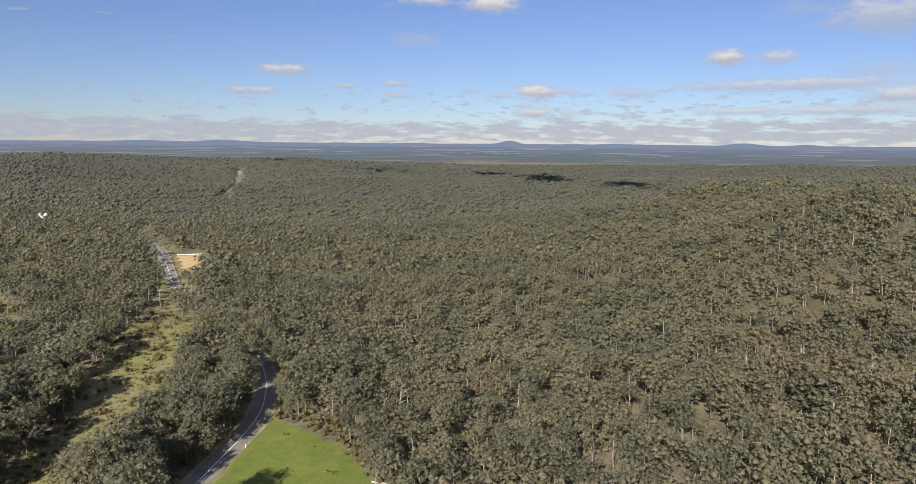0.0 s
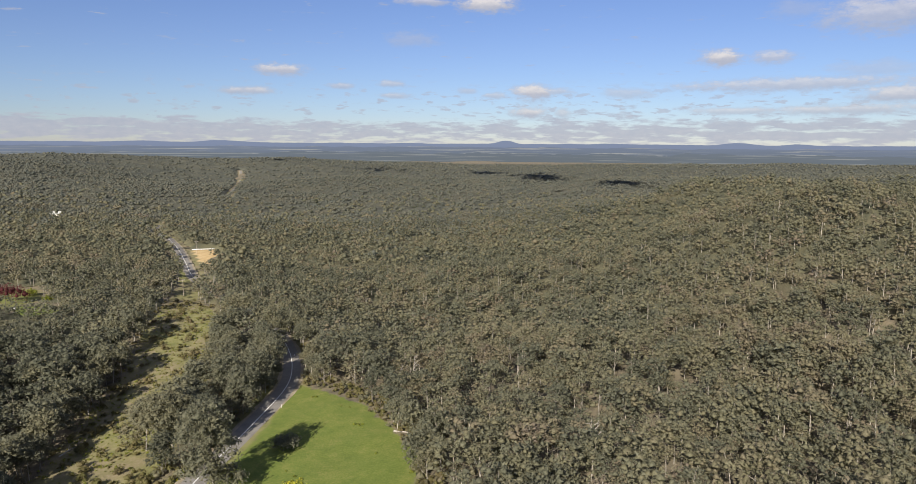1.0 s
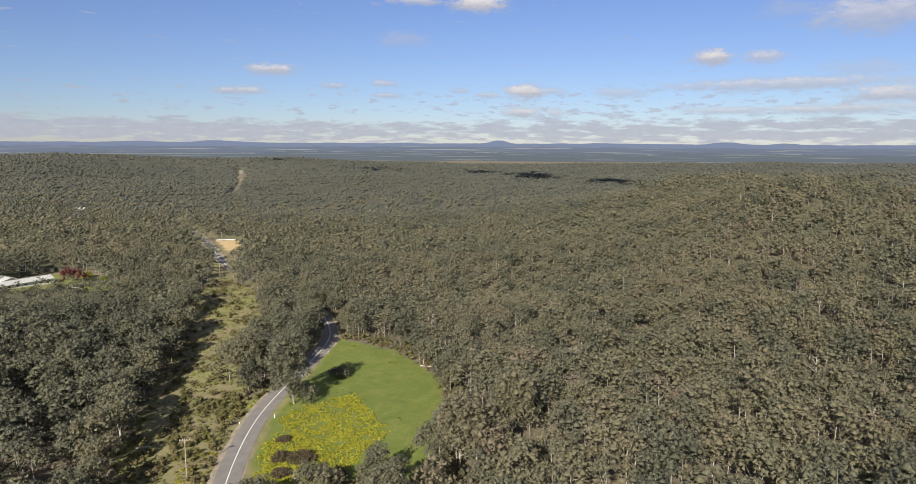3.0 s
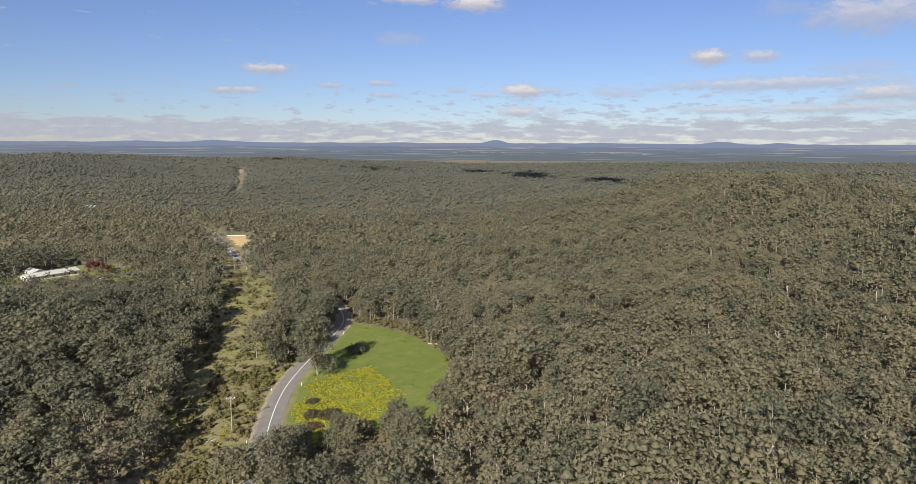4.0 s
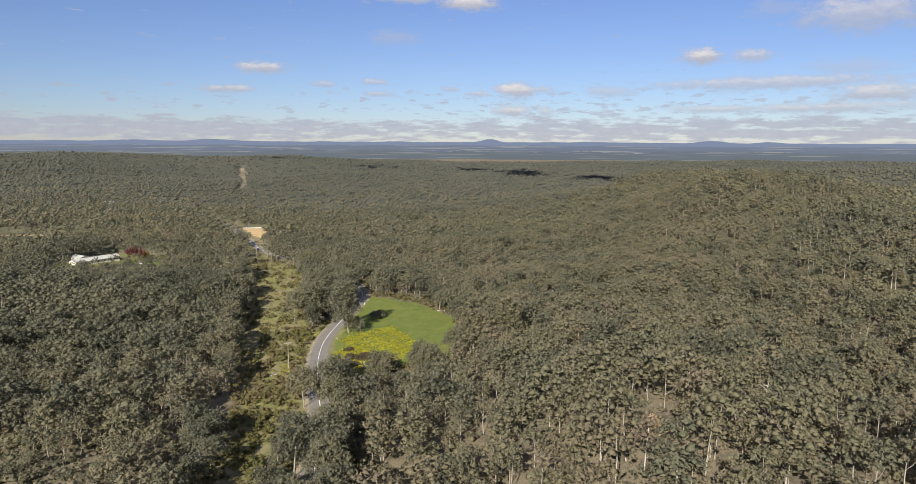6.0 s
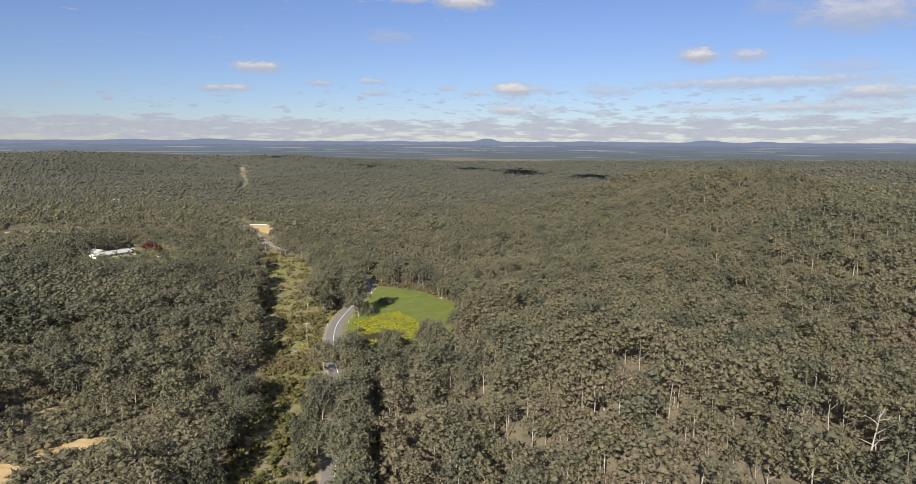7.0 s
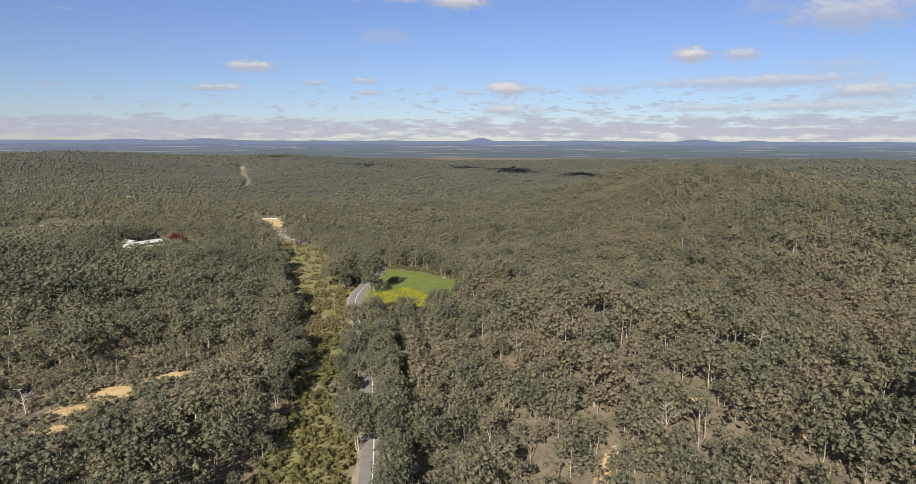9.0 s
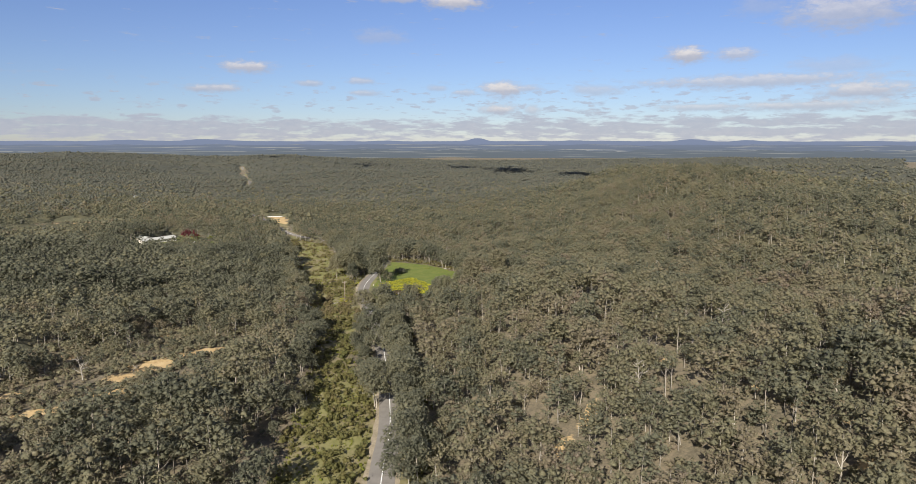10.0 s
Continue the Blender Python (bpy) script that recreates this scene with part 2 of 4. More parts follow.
# ---------------------------------------------------------------- materials
def material(name):
    m = bpy.data.materials.new(name)
    return m, Nodes(nodes_of(m))


def finish(n, colour, rough=0.8, bump=None, strength=0.3, distance=0.1, metal=0.0, extra=None):
    b = n.add("ShaderNodeBsdfPrincipled")
    n.put(b.inputs["Base Color"], (*colour, 1) if isinstance(colour, tuple) else colour)
    n.put(b.inputs["Roughness"], rough)
    b.inputs["Metallic"].default_value = metal
    b.inputs["Specular IOR Level"].default_value = 0.3
    if bump is not None:
        k = n.add("ShaderNodeBump")
        k.inputs["Strength"].default_value, k.inputs["Distance"].default_value = strength, distance
        n.put(k.inputs["Height"], bump)
        n.put(b.inputs["Normal"], k.outputs[0])
    out = n.add("ShaderNodeOutputMaterial")
    n.put(out.inputs[0], b.outputs[0])
    return b


def attribute(n, name):
    return n.add("ShaderNodeAttribute", attribute_name=name).outputs["Fac"]


def position(n):
    return n.add("ShaderNodeNewGeometry").outputs["Position"]


def leaf_material(name, stops, through=0.60, relief=0.3, patchy=0.9, grain=0.55):
    m, n = material(name)
    tint = attribute(n, "tint")
    own = n.add("ShaderNodeNewGeometry").outputs["Random Per Island"]
    p = position(n)
    patch = n.noise(0.012, 3.0, 0.6, p)
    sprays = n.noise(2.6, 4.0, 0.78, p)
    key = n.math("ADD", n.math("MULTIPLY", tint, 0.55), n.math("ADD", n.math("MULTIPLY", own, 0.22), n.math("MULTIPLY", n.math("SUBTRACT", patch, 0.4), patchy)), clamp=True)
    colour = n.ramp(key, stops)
    # low spots between sprays darkened: gap shade put into the colour
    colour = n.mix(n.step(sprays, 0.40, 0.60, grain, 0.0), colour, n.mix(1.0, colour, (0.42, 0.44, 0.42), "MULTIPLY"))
    bump = n.add("ShaderNodeBump")
    bump.inputs["Strength"].default_value, bump.inputs["Distance"].default_value = 0.45, relief
    n.put(bump.inputs["Height"], sprays)
    b = n.add("ShaderNodeBsdfPrincipled")
    n.put(b.inputs["Base Color"], colour)
    n.put(b.inputs["Normal"], bump.outputs[0])
    b.inputs["Roughness"].default_value = 0.6
    b.inputs["Specular IOR Level"].default_value = 0.2
    t = n.add("ShaderNodeBsdfTranslucent")
    n.put(t.inputs[0], colour)
    mix = n.add("ShaderNodeMixShader")
    mix.inputs[0].default_value = through
    n.put(mix.inputs[1], b.outputs[0])
    n.put(mix.inputs[2], t.outputs[0])
    n.put(n.add("ShaderNodeOutputMaterial").inputs[0], mix.outputs[0])
    return m


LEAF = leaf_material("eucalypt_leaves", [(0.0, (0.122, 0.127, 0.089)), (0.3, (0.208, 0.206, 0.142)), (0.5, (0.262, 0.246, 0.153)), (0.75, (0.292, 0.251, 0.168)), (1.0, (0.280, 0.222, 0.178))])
# same leaves for far trees, greyer and bluer as painted haze
HAZE_LEAF = leaf_material("haze_tinted_leaves", [(0.0, (0.158, 0.170, 0.146)), (0.5, (0.198, 0.196, 0.152)), (1.0, (0.235, 0.215, 0.155))], grain=0.3)
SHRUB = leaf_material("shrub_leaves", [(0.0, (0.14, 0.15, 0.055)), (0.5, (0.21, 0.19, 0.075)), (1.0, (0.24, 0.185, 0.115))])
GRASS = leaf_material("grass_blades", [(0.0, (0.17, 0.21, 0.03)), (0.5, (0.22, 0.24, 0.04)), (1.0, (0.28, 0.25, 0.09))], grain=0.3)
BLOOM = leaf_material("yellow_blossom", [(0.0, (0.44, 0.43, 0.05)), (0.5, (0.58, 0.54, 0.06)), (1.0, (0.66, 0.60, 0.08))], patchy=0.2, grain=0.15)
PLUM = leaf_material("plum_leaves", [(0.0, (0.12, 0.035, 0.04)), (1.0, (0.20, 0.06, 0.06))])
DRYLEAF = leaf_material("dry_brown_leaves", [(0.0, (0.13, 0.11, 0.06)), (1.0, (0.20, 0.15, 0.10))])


def bark_material(name, dark, light):
    m, n = material(name)
    p = n.vec("MULTIPLY", position(n), (1.0, 1.0, 0.35))
    grain = n.noise(2.2, 5.0, 0.65, p)
    colour = n.mix(attribute(n, "tint"), n.ramp(grain, [(0.3, dark), (0.7, light)]), n.ramp(grain, [(0.3, light), (0.7, tuple(min(0.7, v * 1.4) for v in light))]))
    finish(n, colour, 0.85, grain, 0.4, 0.05)
    return m


BARK = bark_material("grey_bark", (0.12, 0.105, 0.088), (0.28, 0.255, 0.215))
DEAD = bark_material("bleached_wood", (0.19, 0.17, 0.145), (0.30, 0.275, 0.24))


def ground_material():
    m, n = material("forest_floor_and_grass")
    p = position(n)
    big, mid, fine = n.noise(0.02, 4.0, 0.6, p), n.noise(0.22, 5.0, 0.6, p), n.noise(1.6, 5.0, 0.65, p)
    litter = n.ramp(n.math("ADD", n.math("MULTIPLY", mid, 0.6), n.math("MULTIPLY", fine, 0.4)),
                    [(0.34, (0.065, 0.056, 0.038)), (0.46, (0.115, 0.098, 0.066)), (0.56, (0.17, 0.138, 0.092)), (0.66, (0.115, 0.112, 0.06))])
    sand = n.ramp(n.math("ADD", n.math("MULTIPLY", mid, 0.5), n.math("MULTIPLY", fine, 0.5)),
                  [(0.32, (0.22, 0.16, 0.085)), (0.44, (0.36, 0.25, 0.115)), (0.55, (0.45, 0.33, 0.17)), (0.7, (0.50, 0.41, 0.26))])
    dry = n.ramp(n.math("ADD", n.math("MULTIPLY", mid, 0.55), n.math("MULTIPLY", fine, 0.45)),
                 [(0.32, (0.10, 0.088, 0.048)), (0.46, (0.15, 0.135, 0.06)), (0.56, (0.19, 0.155, 0.092)), (0.70, (0.24, 0.20, 0.135))])
    green = n.ramp(n.math("ADD", n.math("MULTIPLY", mid, 0.5), n.math("MULTIPLY", fine, 0.5)),
                   [(0.3, (0.062, 0.092, 0.014)), (0.5, (0.098, 0.126, 0.021)), (0.7, (0.155, 0.155, 0.04))])
    pasture = n.ramp(n.math("ADD", n.math("MULTIPLY", mid, 0.4), n.math("MULTIPLY", fine, 0.6)),
                     [(0.34, (0.075, 0.104, 0.017)), (0.5, (0.112, 0.136, 0.023)), (0.66, (0.17, 0.165, 0.05))])
    green = n.mix(n.step(n.noise(0.07, 4.0, 0.65, p), 0.42, 0.60), green, pasture)
    dry = n.mix(n.step(big, 0.42, 0.6, 0.0, 0.7), dry, n.ramp(mid, [(0.3, (0.115, 0.125, 0.033)), (0.7, (0.20, 0.20, 0.065))]))
    wobble = n.math("ADD", n.math("MULTIPLY", n.math("SUBTRACT", mid, 0.5), 0.9), n.math("MULTIPLY", n.math("SUBTRACT", fine, 0.5), 0.7))
    colour = litter
    for name, over in (("strip", dry), ("field", green), ("sand", sand)):
        colour = n.mix(n.step(n.math("ADD", attribute(n, name), wobble), 0.35, 0.65), colour, over)
    finish(n, colour, 0.95, fine, 0.6, 0.15)
    return m


def asphalt_material():
    m, n = material("worn_asphalt")
    p = position(n)
    fine, mid = n.noise(6.0, 5.0, 0.7, p), n.noise(0.35, 4.0, 0.6, p)
    colour = n.ramp(n.math("ADD", n.math("MULTIPLY", fine, 0.5), n.math("MULTIPLY", mid, 0.5)), [(0.3, (0.125, 0.115, 0.103)), (0.5, (0.172, 0.159, 0.142)), (0.7, (0.22, 0.203, 0.180))])
    finish(n, colour, 0.85, fine, 0.3, 0.02)
    return m


def gravel_material():
    m, n = material("roadside_gravel")
    p = position(n)
    fine, mid = n.noise(3.0, 5.0, 0.7, p), n.noise(0.3, 4.0, 0.6, p)
    colour = n.ramp(n.math("ADD", n.math("MULTIPLY", fine, 0.5), n.math("MULTIPLY", mid, 0.5)), [(0.3, (0.13, 0.12, 0.07)), (0.5, (0.24, 0.20, 0.14)), (0.65, (0.34, 0.29, 0.21))])
    finish(n, colour, 0.95, fine, 0.5, 0.05)
    return m


def plain(name, colour, rough=0.6, grain=0.12, scale=3.0, metal=0.0):
    m, n = material(name)
    g = n.noise(scale, 4.0, 0.6, position(n))
    finish(n, n.ramp(g, [(0.3, tuple(v * (1 - grain) for v in colour)), (0.7, tuple(min(1, v * (1 + grain)) for v in colour))]), rough, g, 0.15, 0.02, metal)
    return m


GROUND, ASPHALT, GRAVEL = ground_material(), asphalt_material(), gravel_material()
PAINT = plain("road_paint", (0.72, 0.72, 0.70), 0.7, 0.15, 2.0)
WOOD = plain("weathered_pole_wood", (0.24, 0.20, 0.16), 0.9, 0.3, 4.0)
WHITE = plain("white_paint", (0.8, 0.8, 0.78), 0.5)
STEEL = plain("pale_roof_sheet", (0.36, 0.36, 0.335), 0.55, 0.12, 0.8)
WALL = plain("cream_wall", (0.55, 0.52, 0.46), 0.8)
GLASS = plain("dark_window_glass", (0.03, 0.035, 0.04), 0.1)


# ---------------------------------------------------------------- mesh helpers
def mesh_object(name, verts, faces, mats, index=None, tints=None, parent=None, label="", smooth_faces=False):
    """verts (n, 3); faces (m, 3 or 4); index: a material a face; tints: floats a vertex, by name."""
    verts, faces = np.asarray(verts, np.float32), np.asarray(faces, np.int32)
    me = bpy.data.meshes.new(name)
    k = faces.shape[1]
    me.vertices.add(len(verts))
    me.vertices.foreach_set("co", verts.ravel())
    me.loops.add(faces.size)
    me.loops.foreach_set("vertex_index", faces.ravel())
    me.polygons.add(len(faces))
    me.polygons.foreach_set("loop_start", np.arange(0, faces.size, k, dtype=np.int32))
    if index is not None:
        me.polygons.foreach_set("material_index", np.asarray(index, np.int32))
    if smooth_faces:
        me.polygons.foreach_set("use_smooth", np.ones(len(faces), bool))
    for m in mats:
        me.materials.append(m)
    for key, values in (tints or {}).items():
        a = me.attributes.new(key, "FLOAT", "POINT")
        a.data.foreach_set("value", np.asarray(values, np.float32))
    me.update(calc_edges=True)
    ob = new(name, me)
    if parent is not None:
        ob.parent = parent
    if label:
        tagged(ob, label)
    return ob


def part(name, bm, mat, parent, label=""):
    me = bpy.data.meshes.new(name)
    bm.to_mesh(me)
    bm.free()
    me.materials.append(mat)
    ob = new(name, me)
    ob.parent = parent
    if label:
        tagged(ob, label)
    return ob


def box(bm, x0, x1, y0, y1, z0, z1, bevel=0.0):
    m = Matrix.Translation(((x0 + x1) / 2, (y0 + y1) / 2, (z0 + z1) / 2)) @ Matrix.Diagonal((x1 - x0, y1 - y0, z1 - z0, 1))
    made = bmesh.ops.create_cube(bm, size=1, matrix=m)
    if bevel:
        bmesh.ops.bevel(bm, geom=list({e for v in made["verts"] for e in v.link_edges}), offset=bevel, segments=1, affect="EDGES")


def rod(bm, a, b, r0, r1, sides=8):
    a, b = Vector(a), Vector(b)
    m = Matrix.Translation((a + b) / 2) @ (b - a).to_track_quat("Z", "Y").to_matrix().to_4x4()
    bmesh.ops.create_cone(bm, cap_ends=True, segments=sides, radius1=r0, radius2=r1, depth=(b - a).length, matrix=m)


# ---------------------------------------------------------------- ground
def spread(lo, hi, far, step, fine_lo, fine_hi, fine):
    inner = list(np.arange(lo, fine_lo, step)) + list(np.arange(fine_lo, fine_hi, fine)) + list(np.arange(fine_hi, hi + step, step))
    out, d, at = [], step, inner[-1]
    while at < far:
        d *= 1.12
        at += d
        out.append(min(at, far))
    back, d, at = [], step, inner[0]
    while at > -far:
        d *= 1.12
        at -= d
        back.append(max(at, -far))
    return np.array(back[::-1] + inner + out)


def build_ground():
    xs = spread(-470, 420, 4400, 6.5, -180, 90, 3.2)
    ys = spread(-330, 620, 4400, 6.5, -190, 330, 3.2)
    x, y = np.meshgrid(xs, ys)
    pull = np.minimum(1, 4400 / np.maximum(np.hypot(x, y), 1))
    x, y = x * pull, y * pull
    x, y = x.ravel(), y.ravel()
    z = land(x, y) + 0.25 * wave(x, y, 6.0)
    d = line_distance(x, y, ROAD)
    z = np.where(d < 12, land(x, y) - 0.25 * smooth(9, 5, d), z)
    w, h = len(xs), len(ys)
    i = np.arange(w * h).reshape(h, w)
    faces = np.stack([i[:-1, :-1], i[:-1, 1:], i[1:, 1:], i[1:, :-1]], -1).reshape(-1, 4)
    wob = 2.5 * wave(x, y, 9.0, 2.0)
    soft = lambda v, a: np.clip(0.5 + v / a, 0, 1)
    strip = np.maximum(soft(strip_inside(x, y) + wob, 8.0), soft(inside(x, y, HOUSE_YARD), 12.0) * 0.8)
    strip = np.maximum(strip, 0.75 * soft(9.0 - d + wob * 0.5, 5.0))
    field = np.maximum(soft(inside(x, y, FIELD) + 0.4 * wob, 3.0), np.maximum(soft(inside(x, y, LAWN), 4.0), 0.5 * soft(inside(x, y, HOUSE_YARD), 8.0)))
    sand = np.maximum(np.clip(0.47 + 0.8 * sand_inside(x + wob, y + 0.6 * wob), 0, 1), soft(inside(x, y, PULL_OUT), 3.0))
    ob = mesh_object("ground", np.stack([x, y, z], -1), faces, [GROUND], tints={"strip": strip, "field": field, "sand": sand}, smooth_faces=True)
    tagged(ob, "leaf-littered forest floor with grass, sand and a green paddock", "ground", kind="structure")


def ribbon(name, line, half, lift, mat, offset=0.0, rag=0.0):
    """A flat strip laid along a plan line, a little above the land."""
    t = np.gradient(line, axis=0)
    t /= np.linalg.norm(t, axis=1)[:, None]
    side = np.stack([t[:, 1], -t[:, 0]], -1)
    cols = []
    for k in np.linspace(-1, 1, 5):
        w = half + rag * wave(line[:, 0] + 40 * k, line[:, 1], 5.0, k) if abs(k) == 1 else half
        q = line + side * (offset + k * w)[:, None] if rag and abs(k) == 1 else line + side * (offset + k * half)
        cols.append(np.stack([q[:, 0], q[:, 1], land(line[:, 0], line[:, 1]) + lift - (0.04 + 0.0) * abs(k) ** 2], -1))
    v = np.stack(cols, 1)
    n = len(line)
    i = np.arange(n * 5).reshape(n, 5)
    f = np.stack([i[:-1, :-1], i[1:, :-1], i[1:, 1:], i[:-1, 1:]], -1).reshape(-1, 4)[:, ::-1]
    return mesh_object(name, v.reshape(-1, 3), f, [mat], smooth_faces=True)


build_ground()
tagged(ribbon("road", ROAD, 3.3, 0.10, ASPHALT), "worn grey two-lane asphalt country road", "road", kind="structure")
tagged(ribbon("road_shoulder", ROAD, 4.6, 0.02, GRAVEL, rag=0.7), "pale gravel shoulder under the asphalt road", "road shoulder", kind="structure")
tagged(ribbon("centre_line", ROAD[(ROAD[:, 1] < 1200)], 0.11, 0.15, PAINT), "white painted centre line on the asphalt", "road marking", kind="structure")


# ---------------------------------------------------------------- trees
def tube(points, radii, sides):
    """A tapered limb along points."""
    points = np.asarray(points, float)
    v, f = [], []
    for k, (p, r) in enumerate(zip(points, radii)):
        t = points[min(k + 1, len(points) - 1)] - points[max(k - 1, 0)]
        t /= np.linalg.norm(t) + 1e-9
        a = np.cross(t, (0.3, 1.0, 0.1))
        a /= np.linalg.norm(a) + 1e-9
        b = np.cross(t, a)
        ang = np.arange(sides) / sides * 2 * np.pi
        v.append(p + r * (np.cos(ang)[:, None] * a + np.sin(ang)[:, None] * b))
        if k:
            for s in range(sides):
                i, j = (k - 1) * sides + s, (k - 1) * sides + (s + 1) % sides
                f += [(i, j, j + sides), (i, j + sides, i + sides)]
    return np.vstack(v), np.array(f)


def ball(level):
    bm = bmesh.new()
    bmesh.ops.create_icosphere(bm, subdivisions=level, radius=1.0)
    v = np.array([p.co[:] for p in bm.verts])
    f = np.array([[p.index for p in q.verts] for q in bm.faces])
    bm.free()
    return v, f


BALL = ball(1)
OCTA = (np.array([(1, 0, 0), (0, 1, 0), (-1, 0, 0), (0, -1, 0), (0, 0, 1), (0, 0, -0.6)], float),
        np.array([(0, 1, 4), (1, 2, 4), (2, 3, 4), (3, 0, 4), (1, 0, 5), (2, 1, 5), (3, 2, 5), (0, 3, 5)]))


def puffs(rng, clumps, solid):
    """Uneven leaf masses, one for each clump (x, y, z, width, height)."""
    bv, bf = solid
    vs, fs = [], []
    for k, (x, y, z, w, h) in enumerate(clumps):
        a = rng.random() * 6.283
        c, s = math.cos(a), math.sin(a)
        r = 0.55 + 0.7 * rng.random(len(bv))
        q = bv * r[:, None]
        q = np.stack([q[:, 0] * c - q[:, 1] * s, q[:, 0] * s + q[:, 1] * c, q[:, 2]], -1)
        vs.append(q * (w, w, h) + (x, y, z))
        fs.append(bf + k * len(bv))
    return np.vstack(vs), np.vstack(fs)


def leaves_on(rng, clumps, count, size, lift=0.35, loose=0.0):
    """Loose sprays of leaves over the clumps: single triangles."""
    c = np.array(clumps)
    area = c[:, 3] * c[:, 4]
    pick = rng.choice(len(c), count, p=area / area.sum())
    d = rng.normal(size=(count, 3))
    d[:, 2] = d[:, 2] + lift
    d /= np.linalg.norm(d, axis=1)[:, None]
    rad = np.stack([c[pick, 3], c[pick, 3], c[pick, 4]], -1) * (0.62 + (0.48 + 0.12 * (loose > 0)) * rng.random(count))[:, None]
    centre = c[pick, :3] + d * rad
    nrm = d * (1 - loose) + (0.38 + 0.5 * loose) * rng.normal(size=(count, 3)) + np.array((0, 0, 0.3 * loose))
    nrm /= np.linalg.norm(nrm, axis=1)[:, None]
    a = np.cross(nrm, rng.normal(size=(count, 3)))
    a /= np.linalg.norm(a, axis=1)[:, None]
    b = np.cross(nrm, a)
    s = size * (0.5 + 1.0 * rng.random(count))[:, None]
    v = np.stack([centre - a * s * 0.42 - b * s * 0.5, centre + a * s * 0.42 - b * s * 0.35, centre + b * s * 0.85 + 0.2 * a * s], 1).reshape(-1, 3)
    return v, np.arange(count * 3).reshape(-1, 3)


def join(*pieces):
    vs, fs, off = [], [], 0
    for v, f in pieces:
        vs.append(v)
        fs.append(f + off)
        off += len(v)
    return np.vstack(vs), np.vstack(fs)


def eucalypt(seed, lobes, per_lobe, leaf_count, leaf_size, limbs=3, sides=3, slim=1.0, height=12.0, bare=0.45, clump=1.0):
    """Wood and crown arrays of one tree of the given height: a crown of rounded lobes, each a dome of small leaf masses with gaps between them."""
    rng = np.random.default_rng(seed)
    lean = rng.normal(size=2) * 0.05 * height
    mid = rng.normal(size=2) * 0.02 * height
    at = lambda t: np.array((lean[0] * t * t + mid[0] * math.sin(3.1 * t), lean[1] * t * t + mid[1] * math.sin(3.1 * t), height * t))
    r = height * 0.011
    wood = [tube([at(t) for t in np.linspace(0, 0.9, 4)], [r * 1.25, r, r * 0.75, r * 0.25], sides)]
    clumps = []
    for k in range(lobes):
        u = (k + 0.5) / lobes
        up = bare + (0.86 - bare) * u ** 0.8
        a = k * 2.4 + rng.random() * 1.0 + seed
        big = height * (0.125 + 0.05 * rng.random()) * clump * (1.0 if k < lobes - 1 else 1.12)
        out = height * 0.15 * slim * (1.0 - 0.75 * u ** 1.5) * (0.75 + 0.5 * rng.random()) if lobes > 1 else 0.0
        c = at(up) + (out * math.cos(a), out * math.sin(a), 0)
        tall = 0.72 + 0.25 * rng.random()
        for i in range(per_lobe):
            z = 1 - 1.45 * (i + 0.5) / per_lobe
            ring = math.sqrt(max(0.0, 1 - z * z))
            b = i * 2.39996 + a
            d = 0.76 + 0.26 * rng.random()
            w = big * (1.2 / math.sqrt(per_lobe) + 0.14) * (0.7 + 0.5 * rng.random())
            clumps.append((c[0] + big * d * ring * math.cos(b), c[1] + big * d * ring * math.sin(b), c[2] + big * tall * d * z, w, w * (0.66 + 0.25 * rng.random())))
        if k < limbs:
            root = at(max(0.2, up - 0.22))
            wood.append(tube([root, (root + c) / 2 + (0, 0, -0.3), c + (0, 0, 0.2 * big)], [r * 0.55, r * 0.42, r * 0.12], 3))
    core = [(x, y, z, w * 0.66, h * 0.66) for x, y, z, w, h in clumps]
    crown = [puffs(rng, core, OCTA), leaves_on(rng, clumps, leaf_count, leaf_size, 0.3, 0.3)]
    return join(*wood), join(*crown)


def dead_tree(seed, height=12.0, sides=5):
    rng = np.random.default_rng(seed)
    at = lambda t: np.array((0.5 * math.sin(2.2 * t + seed), 0.4 * math.sin(3 * t + seed), height * t))
    wood = [tube([at(t) for t in np.linspace(0, 1, 5)], [0.26, 0.21, 0.16, 0.1, 0.03], sides)]
    for k in range(10):
        up = 0.32 + 0.62 * k / 10
        a = rng.random() * 6.3
        l = height * (0.36 - 0.2 * up) * (0.7 + 0.6 * rng.random())
        root = at(up)
        tip = root + np.array((math.cos(a) * l, math.sin(a) * l, l * (0.3 + 0.7 * rng.random())))
        elbow = (root + tip) / 2 + rng.normal(size=3) * 0.3
        wood.append(tube([root, elbow, tip], [0.11, 0.08, 0.025], 4))
        twig = elbow + np.array((math.cos(a + 1) * l * 0.4, math.sin(a + 1) * l * 0.4, l * 0.35))
        wood.append(tube([elbow, twig], [0.06, 0.02], 3))
    return join(*wood)


